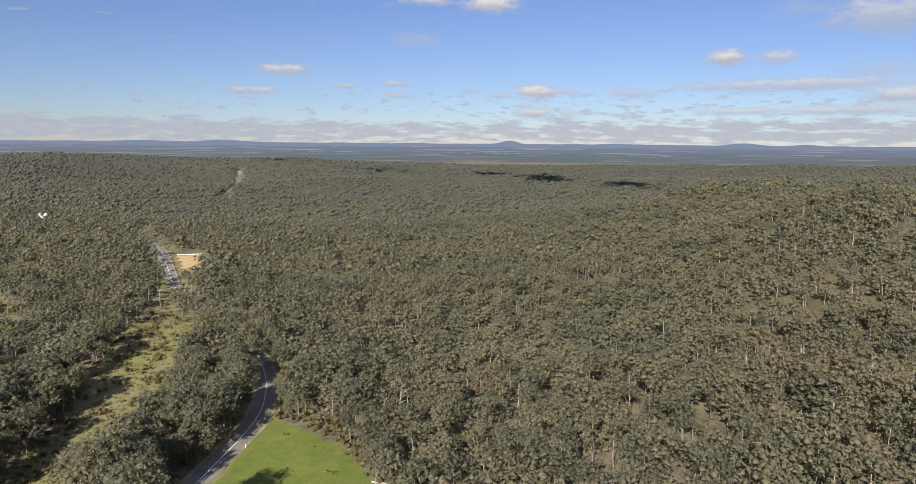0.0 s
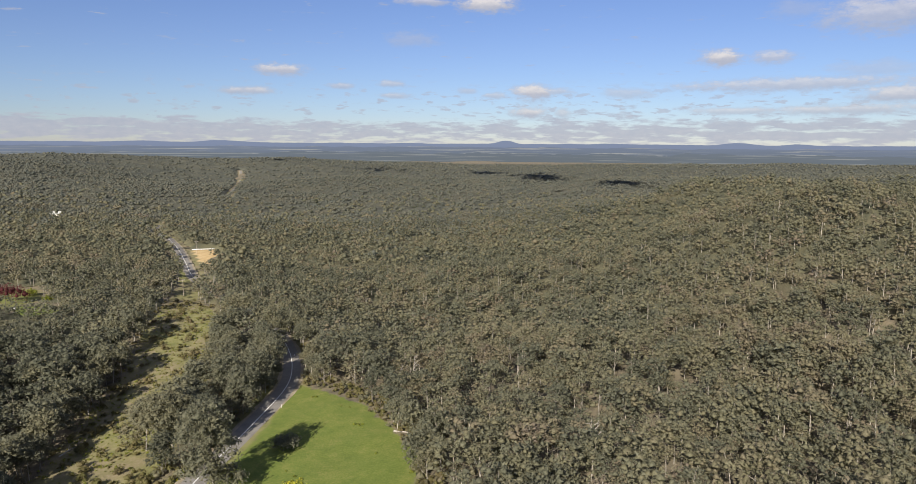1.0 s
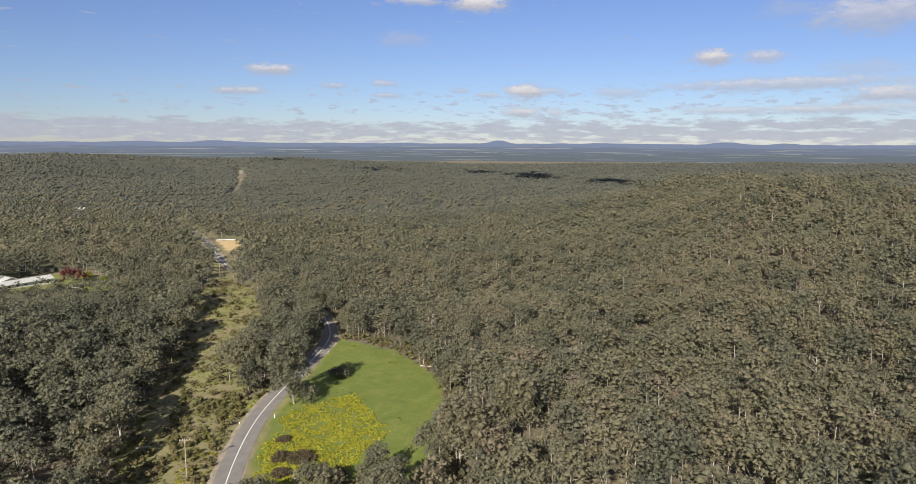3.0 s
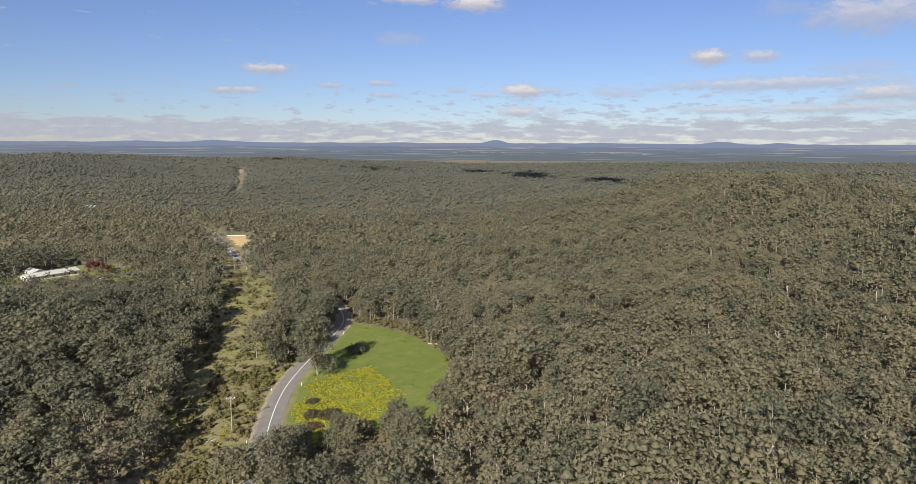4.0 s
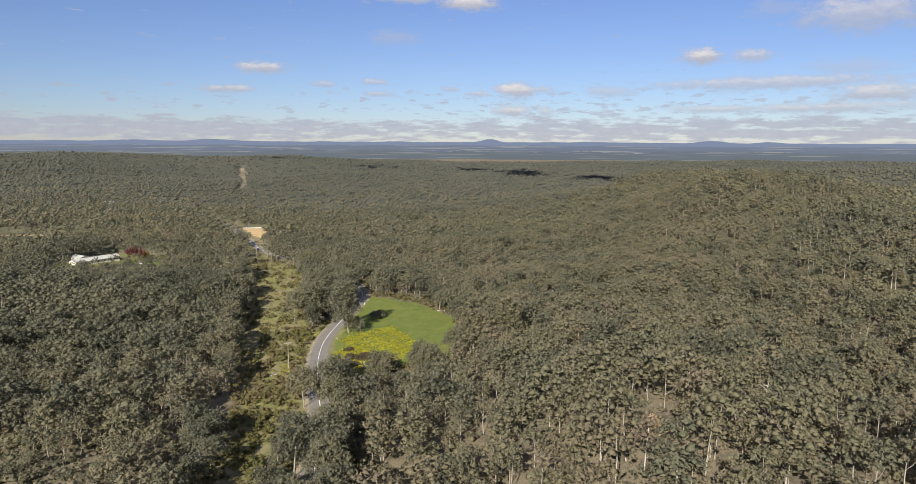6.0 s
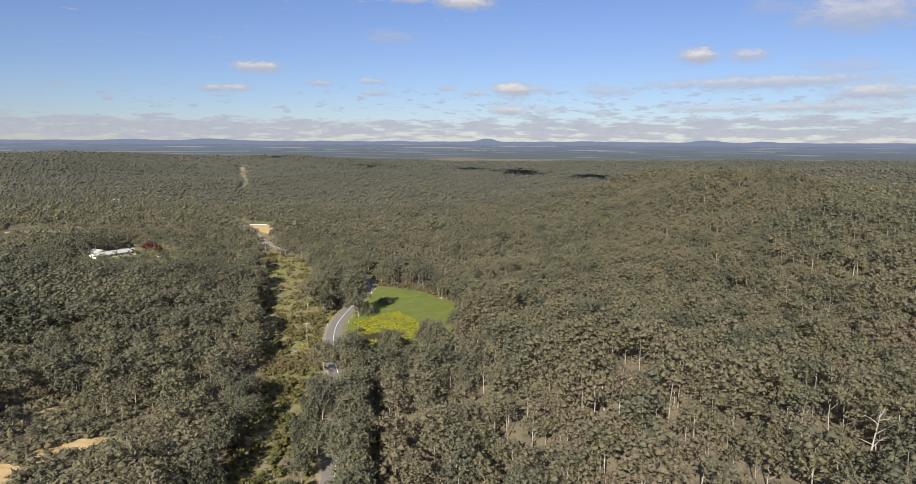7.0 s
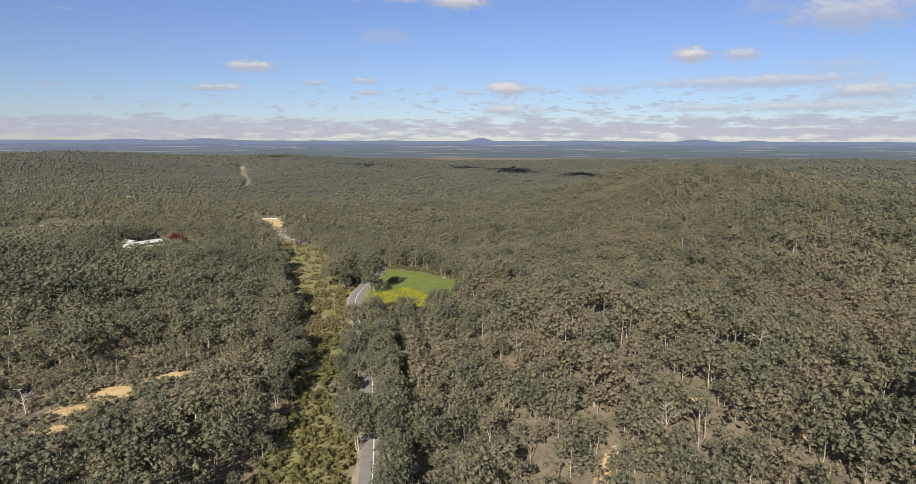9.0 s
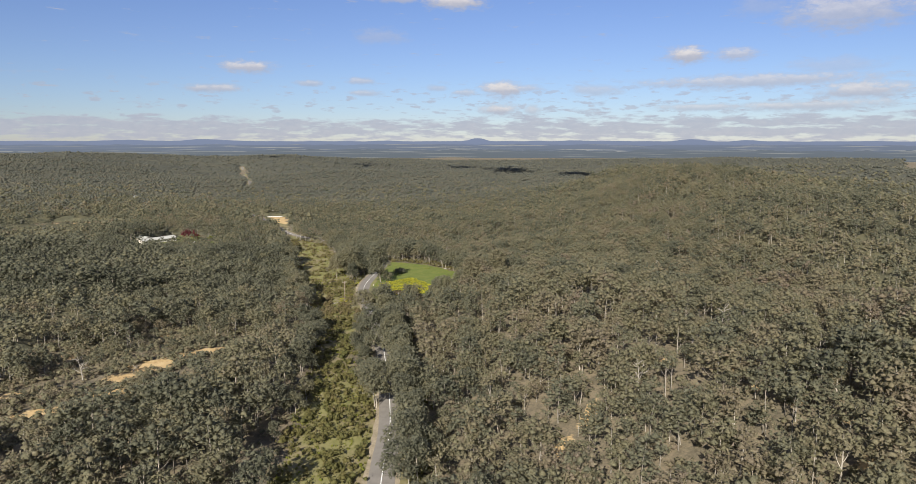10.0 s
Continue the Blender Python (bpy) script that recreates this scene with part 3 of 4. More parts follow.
def scatter_merged(name, protos, spots, mats, label, category, sheet=None):
    """One object out of many plants. protos: lists of (verts, faces, material index) pieces; spots: x, y, z, turn, scale, squash, tint, proto."""
    V, F, M, T, off = [], [], [], [], 0
    if sheet is not None:
        V, F, M, T, off = [sheet[0]], [sheet[1]], [np.zeros(len(sheet[1]), int)], [sheet[2]], len(sheet[0])
    for k, pieces in enumerate(protos):
        s = spots[spots[:, 7].astype(int) == k]
        if not len(s):
            continue
        c, n = np.cos(s[:, 3])[:, None], np.sin(s[:, 3])[:, None]
        for verts, faces, index in pieces:
            w = s[:, 4:5] * s[:, 5:6]
            x = (verts[None, :, 0] * c - verts[None, :, 1] * n) * w + s[:, 0:1]
            y = (verts[None, :, 0] * n + verts[None, :, 1] * c) * w + s[:, 1:2]
            z = verts[None, :, 2] * s[:, 4:5] + s[:, 2:3]
            V.append(np.stack([x, y, z], -1).reshape(-1, 3))
            F.append((faces[None] + (np.arange(len(s)) * len(verts))[:, None, None]).reshape(-1, 3) + off)
            M.append(np.full(len(s) * len(faces), index))
            T.append(np.repeat(s[:, 6], len(verts)))
            off += len(s) * len(verts)
    ob = mesh_object(name, np.vstack(V), np.vstack(F), mats, np.concatenate(M), {"tint": np.concatenate(T)})
    return tagged(ob, label, category, kind="stuff")


def canopy(x0, x1, y0, y1, cell, height, rng, keep):
    """The closed, lumpy roof of leaves under the taller crowns."""
    x, y = np.meshgrid(np.arange(x0, x1, cell), np.arange(y0, y1, cell))
    shape = x.shape
    x = x + (rng.random(shape) - 0.5) * cell * 0.7
    y = y + (rng.random(shape) - 0.5) * cell * 0.7
    xf, yf = x.ravel(), y.ravel()
    ok = keep(xf, yf)
    ok[ok] &= growing(xf[ok], yf[ok])
    z = land(xf, yf) + height * (0.45 + 0.95 * rng.random(len(xf)))
    i = np.arange(len(xf)).reshape(shape)
    q = np.stack([i[:-1, :-1], i[:-1, 1:], i[1:, 1:], i[1:, :-1]], -1).reshape(-1, 4)
    q = q[ok[q].all(axis=1)]
    rim = np.bincount(q.ravel(), minlength=len(xf)) < 4
    z[rim] = land(xf[rim], yf[rim]) + 0.5
    f = np.vstack([q[:, [0, 1, 2]], q[:, [0, 2, 3]]])
    used, back = np.unique(f, return_inverse=True)
    # roof tint also falls away from the flight, as painted haze
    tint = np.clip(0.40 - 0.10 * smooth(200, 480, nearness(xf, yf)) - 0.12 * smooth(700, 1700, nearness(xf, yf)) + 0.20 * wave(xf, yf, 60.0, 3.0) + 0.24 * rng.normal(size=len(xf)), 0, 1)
    v, f, tint = np.stack([xf, yf, z], -1)[used], back.reshape(-1, 3), tint[used]
    return v, f, tint


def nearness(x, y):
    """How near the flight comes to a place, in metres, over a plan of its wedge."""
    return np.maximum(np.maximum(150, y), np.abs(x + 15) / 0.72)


def in_wedge(x, y, margin=45):
    return np.abs(x + 15) < 0.72 * (y + 285) + margin


def scrubby(x, y):
    """1 in the low, open scrub round the bare sandy places west of the clearing."""
    return smooth(-2.6, -1.2, np.maximum(sand_inside(x, y), sand_inside(x, y + 9))) * smooth(-96, -104, x) * smooth(-215, -200, x)


def growing(x, y):
    """Where trees may stand."""
    close = ((y > -95) & (y < -62)) | ((y > -48) & (y < 4)) | ((y > 17) & (y < 40)) | ((y > 215) & (y < 400))
    ok = line_distance(x, y, ROAD) > np.where(close, 3.9, np.where(y > 1120, 5.5, np.where(y > 690, 0.0, 6.0)))
    ok &= strip_inside(x, y) < 0.5
    ok &= ~((x > -93) & (x < -60) & (y > 16) & (y < 129))
    ok &= (inside(x, y, FIELD) < 0.5) & (inside(x, y, LAWN) < 0) & (inside(x, y, HOUSE_YARD) < 0) & (inside(x, y, PULL_OUT) < 1.0)
    for fx, fy, w, l in FARM_YARDS:
        ok &= np.hypot((x - fx) / w, (y - fy) / l) > 1
    return ok & (sand_inside(x, y) < np.where(x > -80, -0.2, -0.5))


def edge_zone(x, y):
    """The margins of road, clearing and paddock, where trees stand singly."""
    edge = (line_distance(x, y, ROAD) < 10) | (strip_inside(x, y) > -8) | (inside(x, y, FIELD) > -7)
    return edge & (y > -135) & (y < 300)


def places(x0, x1, y0, y1, step, rng, keep, gap=-0.62):
    x, y = np.meshgrid(np.arange(x0, x1, step), np.arange(y0, y1, step))
    x, y = x.ravel(), y.ravel()
    x = x + (rng.random(len(x)) - 0.5) * step * 1.2
    y = y + (rng.random(len(y)) - 0.5) * step * 1.2
    scrub = scrubby(x, y)
    k = keep(x, y) & (wave(x, y, 17.0, 6.0) + 0.3 * rng.normal(size=len(x)) > gap + 0.8 * scrub)
    x, y = x[k], y[k]
    k = growing(x, y)
    return x[k], y[k]


def spots_for(x, y, rng, kinds, lo, hi, sink=0.2):
    n = len(x)
    tall = 1 + 0.14 * wave(x, y, 45.0, 1.0)
    scrub = scrubby(x, y)
    tall = tall * (1 - 0.66 * scrub) * (1 - 0.45 * np.exp(-((x + 38) / 26) ** 2 - ((y - 38) / 20) ** 2))
    tall = tall * (1 - 0.52 * np.exp(-((x + 235) / 45) ** 2 - ((y - 252) / 45) ** 2))
    tall = tall * (1 - 0.5 * np.exp(-((x + 405) / 45) ** 2 - ((y - 365) / 42) ** 2))
    scale = (lo + (hi - lo) * rng.random(n) ** 0.8) * tall
    # tint drops with distance from the flight: haze put into leaf colour
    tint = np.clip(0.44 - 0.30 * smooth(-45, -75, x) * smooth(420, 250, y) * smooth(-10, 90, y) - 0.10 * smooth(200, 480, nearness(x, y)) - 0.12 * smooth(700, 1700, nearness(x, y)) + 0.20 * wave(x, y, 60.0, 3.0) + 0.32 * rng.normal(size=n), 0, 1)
    stand = smooth(-88, -100, x) * smooth(60, 90, y) * smooth(300, 200, y)
    scale, tint = scale * (1 + 0.3 * stand), np.clip(tint - 0.38 * stand, 0, 1)
    return np.stack([x, y, land(x, y) - sink, rng.random(n) * 6.283, scale, 0.9 + 0.3 * rng.random(n), tint, rng.integers(0, kinds, n)], -1)


def proto(*args, **values):
    wood, crown = eucalypt(*args, **values)
    return [(*wood, 1), (*crown, 0)]


def build_forest(taken):
    rng = np.random.default_rng(5)
    near = [proto(20 + k, 4 + k % 2, 7, 370, 0.50, 1, 3, slim=1.15 + 0.25 * (k % 4), bare=0.27 + 0.05 * (k % 4), clump=1.06 + 0.08 * (k % 3)) for k in range(12)]
    near += [proto(34 + k, 3, 6, 190, 0.45, 2, 3, slim=0.9, bare=0.58, clump=0.78) for k in range(4)]
    near += [proto(300 + k, 2, 5, 110, 0.42, 1, 3, slim=1.2, bare=0.22, clump=1.0) for k in range(2)]
    x, y = places(-260, 215, -190, 245, 6.4, rng, lambda x, y: in_wedge(x, y) & (nearness(x, y) < 240), -0.9)
    k = ~taken(x, y)
    x, y = np.append(x[k], REST_X), np.append(y[k], REST_Y)
    s = spots_for(x, y, rng, 18, 0.56, 1.22)
    scatter_merged("near_eucalypt_forest", near, s, [LEAF, BARK], "dense olive-green eucalypt woodland with pale bare trunks", "forest")
    half = [proto(40 + k, 3, 4, 80, 0.68, 0, 3, slim=1.1 + 0.25 * (k % 4), bare=0.40 + 0.05 * (k % 3), clump=1.15 + 0.08 * (k % 3)) for k in range(9)]
    half += [proto(50 + k, 2, 4, 44, 0.6, 1, 3, slim=0.9, bare=0.58, clump=0.8) for k in range(2)]
    ring = lambda lo, hi: (lambda x, y: in_wedge(x, y) & (nearness(x, y) >= lo) & (nearness(x, y) < hi))
    x, y = places(-430, 400, -190, 430, 6.6, rng, ring(240, 430), -1.2)
    k = ~taken(x, y)
    roof = canopy(-430, 400, -190, 430, 4.4, 3.4, rng, lambda x, y: ring(240, 430)(x, y) & ~taken(x, y))
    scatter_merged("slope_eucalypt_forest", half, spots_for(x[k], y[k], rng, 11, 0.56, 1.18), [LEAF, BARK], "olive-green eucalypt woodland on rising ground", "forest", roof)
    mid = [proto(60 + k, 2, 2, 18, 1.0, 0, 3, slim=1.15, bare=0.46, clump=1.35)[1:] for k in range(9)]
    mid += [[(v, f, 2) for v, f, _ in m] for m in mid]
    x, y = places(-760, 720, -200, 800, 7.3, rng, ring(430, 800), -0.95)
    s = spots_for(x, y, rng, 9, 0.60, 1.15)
    # share of haze-tinted trees grows with distance from the flight
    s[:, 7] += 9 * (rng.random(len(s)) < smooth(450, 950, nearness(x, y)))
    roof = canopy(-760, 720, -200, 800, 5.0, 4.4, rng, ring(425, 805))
    scatter_merged("hillside_eucalypt_forest", mid, s, [LEAF, BARK, HAZE_LEAF], "olive eucalypt woodland covering the hillside", "forest", roof)
    far = []
    for k in range(6):
        g, c = np.random.default_rng(80 + k), [(1.1, 0, 7.0, 2.7, 2.3), (-1.5, 0.9, 6.2, 2.4, 2.0)]
        far.append([(*join(puffs(g, c, OCTA), leaves_on(g, c, 4, 1.4)), 0)])
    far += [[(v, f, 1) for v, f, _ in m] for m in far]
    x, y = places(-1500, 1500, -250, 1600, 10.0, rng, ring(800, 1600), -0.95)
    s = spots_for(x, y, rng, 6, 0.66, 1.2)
    # nearer trees keep plain leaf colour, farther ones the painted haze
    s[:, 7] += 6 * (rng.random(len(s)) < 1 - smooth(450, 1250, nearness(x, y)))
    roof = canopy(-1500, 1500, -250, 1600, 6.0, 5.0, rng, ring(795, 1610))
    scatter_merged("valley_eucalypt_forest", far, s, [HAZE_LEAF, LEAF], "eucalypt woodland across the valley in haze-greyed colour", "forest", roof)
    x, y = places(-620, 620, -620, 420, 9.5, rng, lambda x, y: ~in_wedge(x, y) | (y < -190), -0.9)
    roof = canopy(-620, 620, -620, 420, 7.0, 4.0, rng, lambda x, y: ~in_wedge(x, y, 38) | (y < -196))
    scatter_merged("outlying_eucalypt_forest", far, spots_for(x, y, rng, 6, 0.75, 1.2), [LEAF], "olive eucalypt woodland around the road", "forest", roof)
    fur = []
    for k in range(5):
        g, c = np.random.default_rng(70 + k), [(0, 0, 7.0, 4.2, 3.0)]
        fur.append([(*join(puffs(g, c, OCTA), leaves_on(g, c, 2, 2.6)), 0)])
    x, y = places(-2600, 2600, 700, 2800, 17.0, rng, lambda x, y: ring(1600, 9000)(x, y) & (np.hypot(x, y + 140) < 2750), -2)
    roof = canopy(-2600, 2600, 700, 2800, 9.0, 6.0, rng, lambda x, y: ring(1590, 9000)(x, y) & (np.hypot(x, y + 140) < 2760))
    scatter_merged("distant_eucalypt_forest", fur, spots_for(x, y, rng, 5, 0.70, 1.2), [HAZE_LEAF], "distant wooded ridges in haze-greyed green", "forest", roof)


TREE_LABELS = ["rounded olive-green eucalypt at the woodland's edge", "tall eucalypt with a pale bare trunk beside the clearing",
               "brownish-green eucalypt with an open crown at the edge", "slender grey-green eucalypt standing in the margin"]


def tree_kinds():
    """A few whole trees, to be copied: an empty with trunk and crown."""
    made = []
    for k in range(10):
        wood, crown = eucalypt(200 + k, 4 + k % 3, 9, 1000, 0.46, 5, 6, slim=1.05 + 0.2 * (k % 5), height=12.0, bare=0.28 + 0.06 * (k % 4), clump=1.05 + 0.08 * (k % 3))
        tree = new("eucalypt_tree")
        tagged(tree, TREE_LABELS[k % 4], "tree", "trees along the clearing, road and paddock")
        mesh_object("trunk", *wood, [BARK], parent=tree, tints={"tint": np.full(len(wood[0]), (k % 5) / 5)}, smooth_faces=True)
        mesh_object("crown", *crown, [LEAF], parent=tree, tints={"tint": np.full(len(crown[0]), 0.06 * k)})
        made.append(tree)
    return made


def standing(x, y, turn=0.0, scale=1.0, sink=0.15):
    return pose(x, y, float(land(x, y)) - sink, 0, 0, turn) @ Matrix.Diagonal((scale, scale, scale, 1))


def plant_single_trees():
    rng = np.random.default_rng(11)
    kinds = tree_kinds()
    x, y = places(-190, 10, -135, 300, 6.6, rng, lambda x, y: edge_zone(x, y), -0.75)
    order = rng.permutation(len(x))
    used = set()
    for i in order[:290]:
        k = int(rng.integers(0, 10))
        m = standing(float(x[i]), float(y[i]), rng.random() * 360, (0.72 + 0.45 * rng.random()) * (1.22 if x[i] < -84 and 72 < y[i] < 230 else 1.12 if x[i] < -75 and y[i] > 72 else 1.02 if x[i] < -75 else 0.62 if -75 < x[i] < -50 and y[i] < 25 else 0.95) * (1 - 0.45 * math.exp(-((x[i] + 38) / 26) ** 2 - ((y[i] - 38) / 20) ** 2)))
        if k in used:
            place_copy(kinds[k], m)
        else:
            kinds[k].matrix_basis = m
            used.add(k)
    return x[order[290:]], y[order[290:]]


def place_copy(ob, m):
    """A copy standing by m, whose scale is m's own."""
    made = copy_thing(ob, m)
    made.matrix_basis = m
    return made


REST_X, REST_Y = plant_single_trees()


def taken(x, y):
    """Margins that the single trees fill."""
    return edge_zone(x, y)


build_forest(taken)

# ---------------------------------------------------------------- single trees and bushes
def big_tree(seed, x, y, height, slim, label, tint, bare=0.22, turn=0.0, clump=1.4):
    wood, crown = eucalypt(seed, 8 if height > 15 else 5, 12, int(12 * height * height), 0.46, 6, 7, slim=slim, height=height, bare=bare, clump=clump * 0.88)
    tree = new("eucalypt_tree")
    tagged(tree, label, "tree", "trees along the clearing, road and paddock")
    mesh_object("trunk", *wood, [BARK], parent=tree, tints={"tint": np.full(len(wood[0]), 0.25)}, smooth_faces=True)
    mesh_object("crown", *crown, [LEAF], parent=tree, tints={"tint": np.full(len(crown[0]), tint)})
    tree.matrix_basis = standing(x, y, turn)


big_tree(301, -61.0, 119.0, 25.0, 1.0, "tall drooping eucalypt at the paddock's corner by the road", 0.3, 0.07, 0, 1.2)
big_tree(302, -73.2, 146, 17.0, 1.3, "tall dark eucalypt leaning over the road's bend", 0.05, 0.12)
big_tree(303, -82.0, 141.5, 20.0, 1.5, "spreading eucalypt with a pale trunk beside the clearing", 0.6, 0.5)
big_tree(304, -80.5, 151, 17.0, 1.5, "dark green eucalypt between clearing and road", 0.15, 0.2)
big_tree(305, -92.0, 149, 16.0, 1.5, "brownish eucalypt at the clearing's edge", 0.75, 0.3)
for k, (x, y, h) in enumerate([(-71.5, 172, 16), (-70.5, 188, 17), (-72, 205, 16), (-78, 222, 15), (-79, 181, 17), (-85, 197, 16), (-88, 170, 15), (-90, 215, 15), (-84, 236, 15), (-100, 236, 14)]):
    big_tree(350 + k, x, y, h, 1.5, "dark leafy eucalypt between the clearing and the road", 0.04 + 0.05 * (k % 4), 0.16, k * 70)
big_tree(306, -23.0, 38, 14.0, 1.2, "pale-trunked eucalypt at the paddock's lower edge", 0.5, 0.42)
big_tree(307, -8.0, 60, 19.0, 1.3, "broad-crowned old eucalypt beside the paddock", 0.6, 0.3)
for k, (side, y) in enumerate([(4.3, -90), (4.5, -81), (4.4, -70), (4.3, -46), (4.5, -36), (4.4, -25), (4.5, -12), (4.4, -2), (4.6, 24), (4.5, 33), (-4.6, -86), (-4.5, -74), (-4.6, -41), (-4.8, -18), (-5.0, 28), (6.0, -104), (6.5, -113), (6.2, -124), (6.8, -136), (5.2, -58)]):
    line_x = float(np.interp(y, ROAD[:, 1], ROAD[:, 0]))
    big_tree(320 + k, line_x + side, y, 11.5 + (k * 7 % 4), 2.0, "spreading eucalypt overhanging the asphalt road", 0.15 + 0.05 * (k * 5 % 9), 0.34, k * 50, 1.55)
big_tree(308, 6.0, 74, 18.0, 1.3, "broad olive eucalypt standing above its neighbours", 0.5, 0.3)


def bush(kind, x, y, width, height, mat, label, tint=0.5, seed=1, leaves=340):
    rng = np.random.default_rng(seed)
    clumps = []
    for k in range(15):
        a, r = k * 2.4 + seed, width * 0.5 * math.sqrt(k / 15) * 0.85
        clumps.append((r * math.cos(a), r * math.sin(a), height * (0.38 + 0.3 * rng.random()) * (1.15 - r / width), width * (0.10 + 0.10 * rng.random()), height * (0.18 + 0.12 * rng.random())))
    wood = join(*[tube([(0, 0, -0.1), (c[0] * 0.5, c[1] * 0.5, c[2] * 0.5), c[:3]], [0.07, 0.05, 0.02], 4) for c in clumps[:5]])
    crown = join(puffs(rng, [(x, y, z, w * 0.62, h * 0.62) for x, y, z, w, h in clumps], OCTA), leaves_on(rng, clumps, leaves * 3, 0.42, 0.3, 0.3))
    ob = new(kind)
    tagged(ob, label, kind.replace("_", " "))
    mesh_object("stems", *wood, [BARK], parent=ob, tints={"tint": np.zeros(len(wood[0]))})
    mesh_object("foliage", *crown, [mat], parent=ob, tints={"tint": np.full(len(crown[0]), tint)})
    ob.matrix_basis = standing(x, y, seed * 40)
    return ob


bush("bush", -50, 143.5, 8.0, 5.0, LEAF, "round grey-green bush standing in the paddock", 0.1, 2)
for k, (x, y, w, h) in enumerate([(-54.5, 77.5, 6.0, 2.2), (-48.5, 75.5, 8.0, 2.6), (-57, 89.5, 4.0, 1.8), (-44, 66, 6.0, 2.5), (-52.5, 68, 5.0, 2.0), (-38, 64, 5.5, 3.0)]):
    bush("bush", x, y, w, h, DRYLEAF, "dry brown bush among yellow flowers in the paddock", 0.3 + 0.1 * k, 10 + k)
bush("plum_tree", -249, 326, 16.0, 13.5, PLUM, "dark red plum tree beside the white house", 0.5, 30, 600)
bush("garden_shrub", -250, 345, 7.0, 5.0, GRASS, "yellow-green garden shrub behind the house", 0.6, 31)
bush("garden_shrub", -232, 332, 6.0, 4.5, GRASS, "yellow-green garden shrub at the lawn's edge", 0.4, 32)
bush("garden_shrub", -258, 300, 5.0, 3.0, SHRUB, "olive shrub in front of the white house", 0.3, 33)
bush("garden_shrub", -268, 290, 5.0, 3.0, LEAF, "grey-green shrub in front of the white house", 0.3, 34)

for k, (x, y, h, turn) in enumerate([(-17.5, 197, 11, 0), (-22, 190, 8, 50), (-9, 74, 12, 90), (-48, 62, 4, 20), (58, -20, 10, 130), (72, 10, 10, 10),
                                     (25, -108, 11, 140), (64, -75, 12, 300), (90, 60, 12, 30), (105, 110, 12, 210), (-150, -60, 9, 10), (-118, -88, 9, 170), (-105, -70, 10, 250), (30, 120, 13, 80)]):
    snag = new("dead_tree")
    tagged(snag, "bleached leafless dead tree with forked bare branches", "tree", "dead trees")
    wood = dead_tree(400 + k, h)
    mesh_object("trunk", *wood, [DEAD], parent=snag, tints={"tint": np.full(len(wood[0]), 0.3 + 0.2 * (k % 3))}, smooth_faces=True)
    snag.matrix_basis = standing(x, y, turn)


def fallen_log(x, y, length, turn, seed):
    rng = np.random.default_rng(seed)
    bend = rng.normal() * 0.3
    pieces = [tube([(0, 0, 0.25), (length * 0.5, bend, 0.3), (length, 0, 0.35)], [0.26, 0.2, 0.1], 7),
              tube([(length * 0.55, bend, 0.3), (length * 0.75, bend + 1.0, 0.7), (length * 0.95, bend + 1.7, 0.8)], [0.11, 0.08, 0.03], 5),
              tube([(length * 0.7, bend * 0.6, 0.3), (length * 0.9, bend - 0.9, 0.55)], [0.09, 0.03], 5)]
    v, f = join(*pieces)
    ob = mesh_object("fallen_log", v, f, [DEAD], tints={"tint": np.full(len(v), 0.5)}, smooth_faces=True)
    tagged(ob, "grey fallen log with broken limbs on the ground", "log", "fallen logs")
    ob.matrix_basis = standing(x, y, turn, 1.0, 0.05)


for k, (x, y, l, turn) in enumerate([(-79, -27, 6, 10), (-88, -60, 5, 40), (-110, -92, 8, 20), (-126, -95, 7, -10), (-116, 20, 6, 60), (-100, 92, 6, 15), (-118, 150, 7, 80), (-84, 62, 5, 30), (-21, 152, 6, -20),
                                     (-137, -50, 6, 100), (-150, -66, 5, 160), (62, -136, 6, 40)]):
    fallen_log(x, y, l, turn, 500 + k)


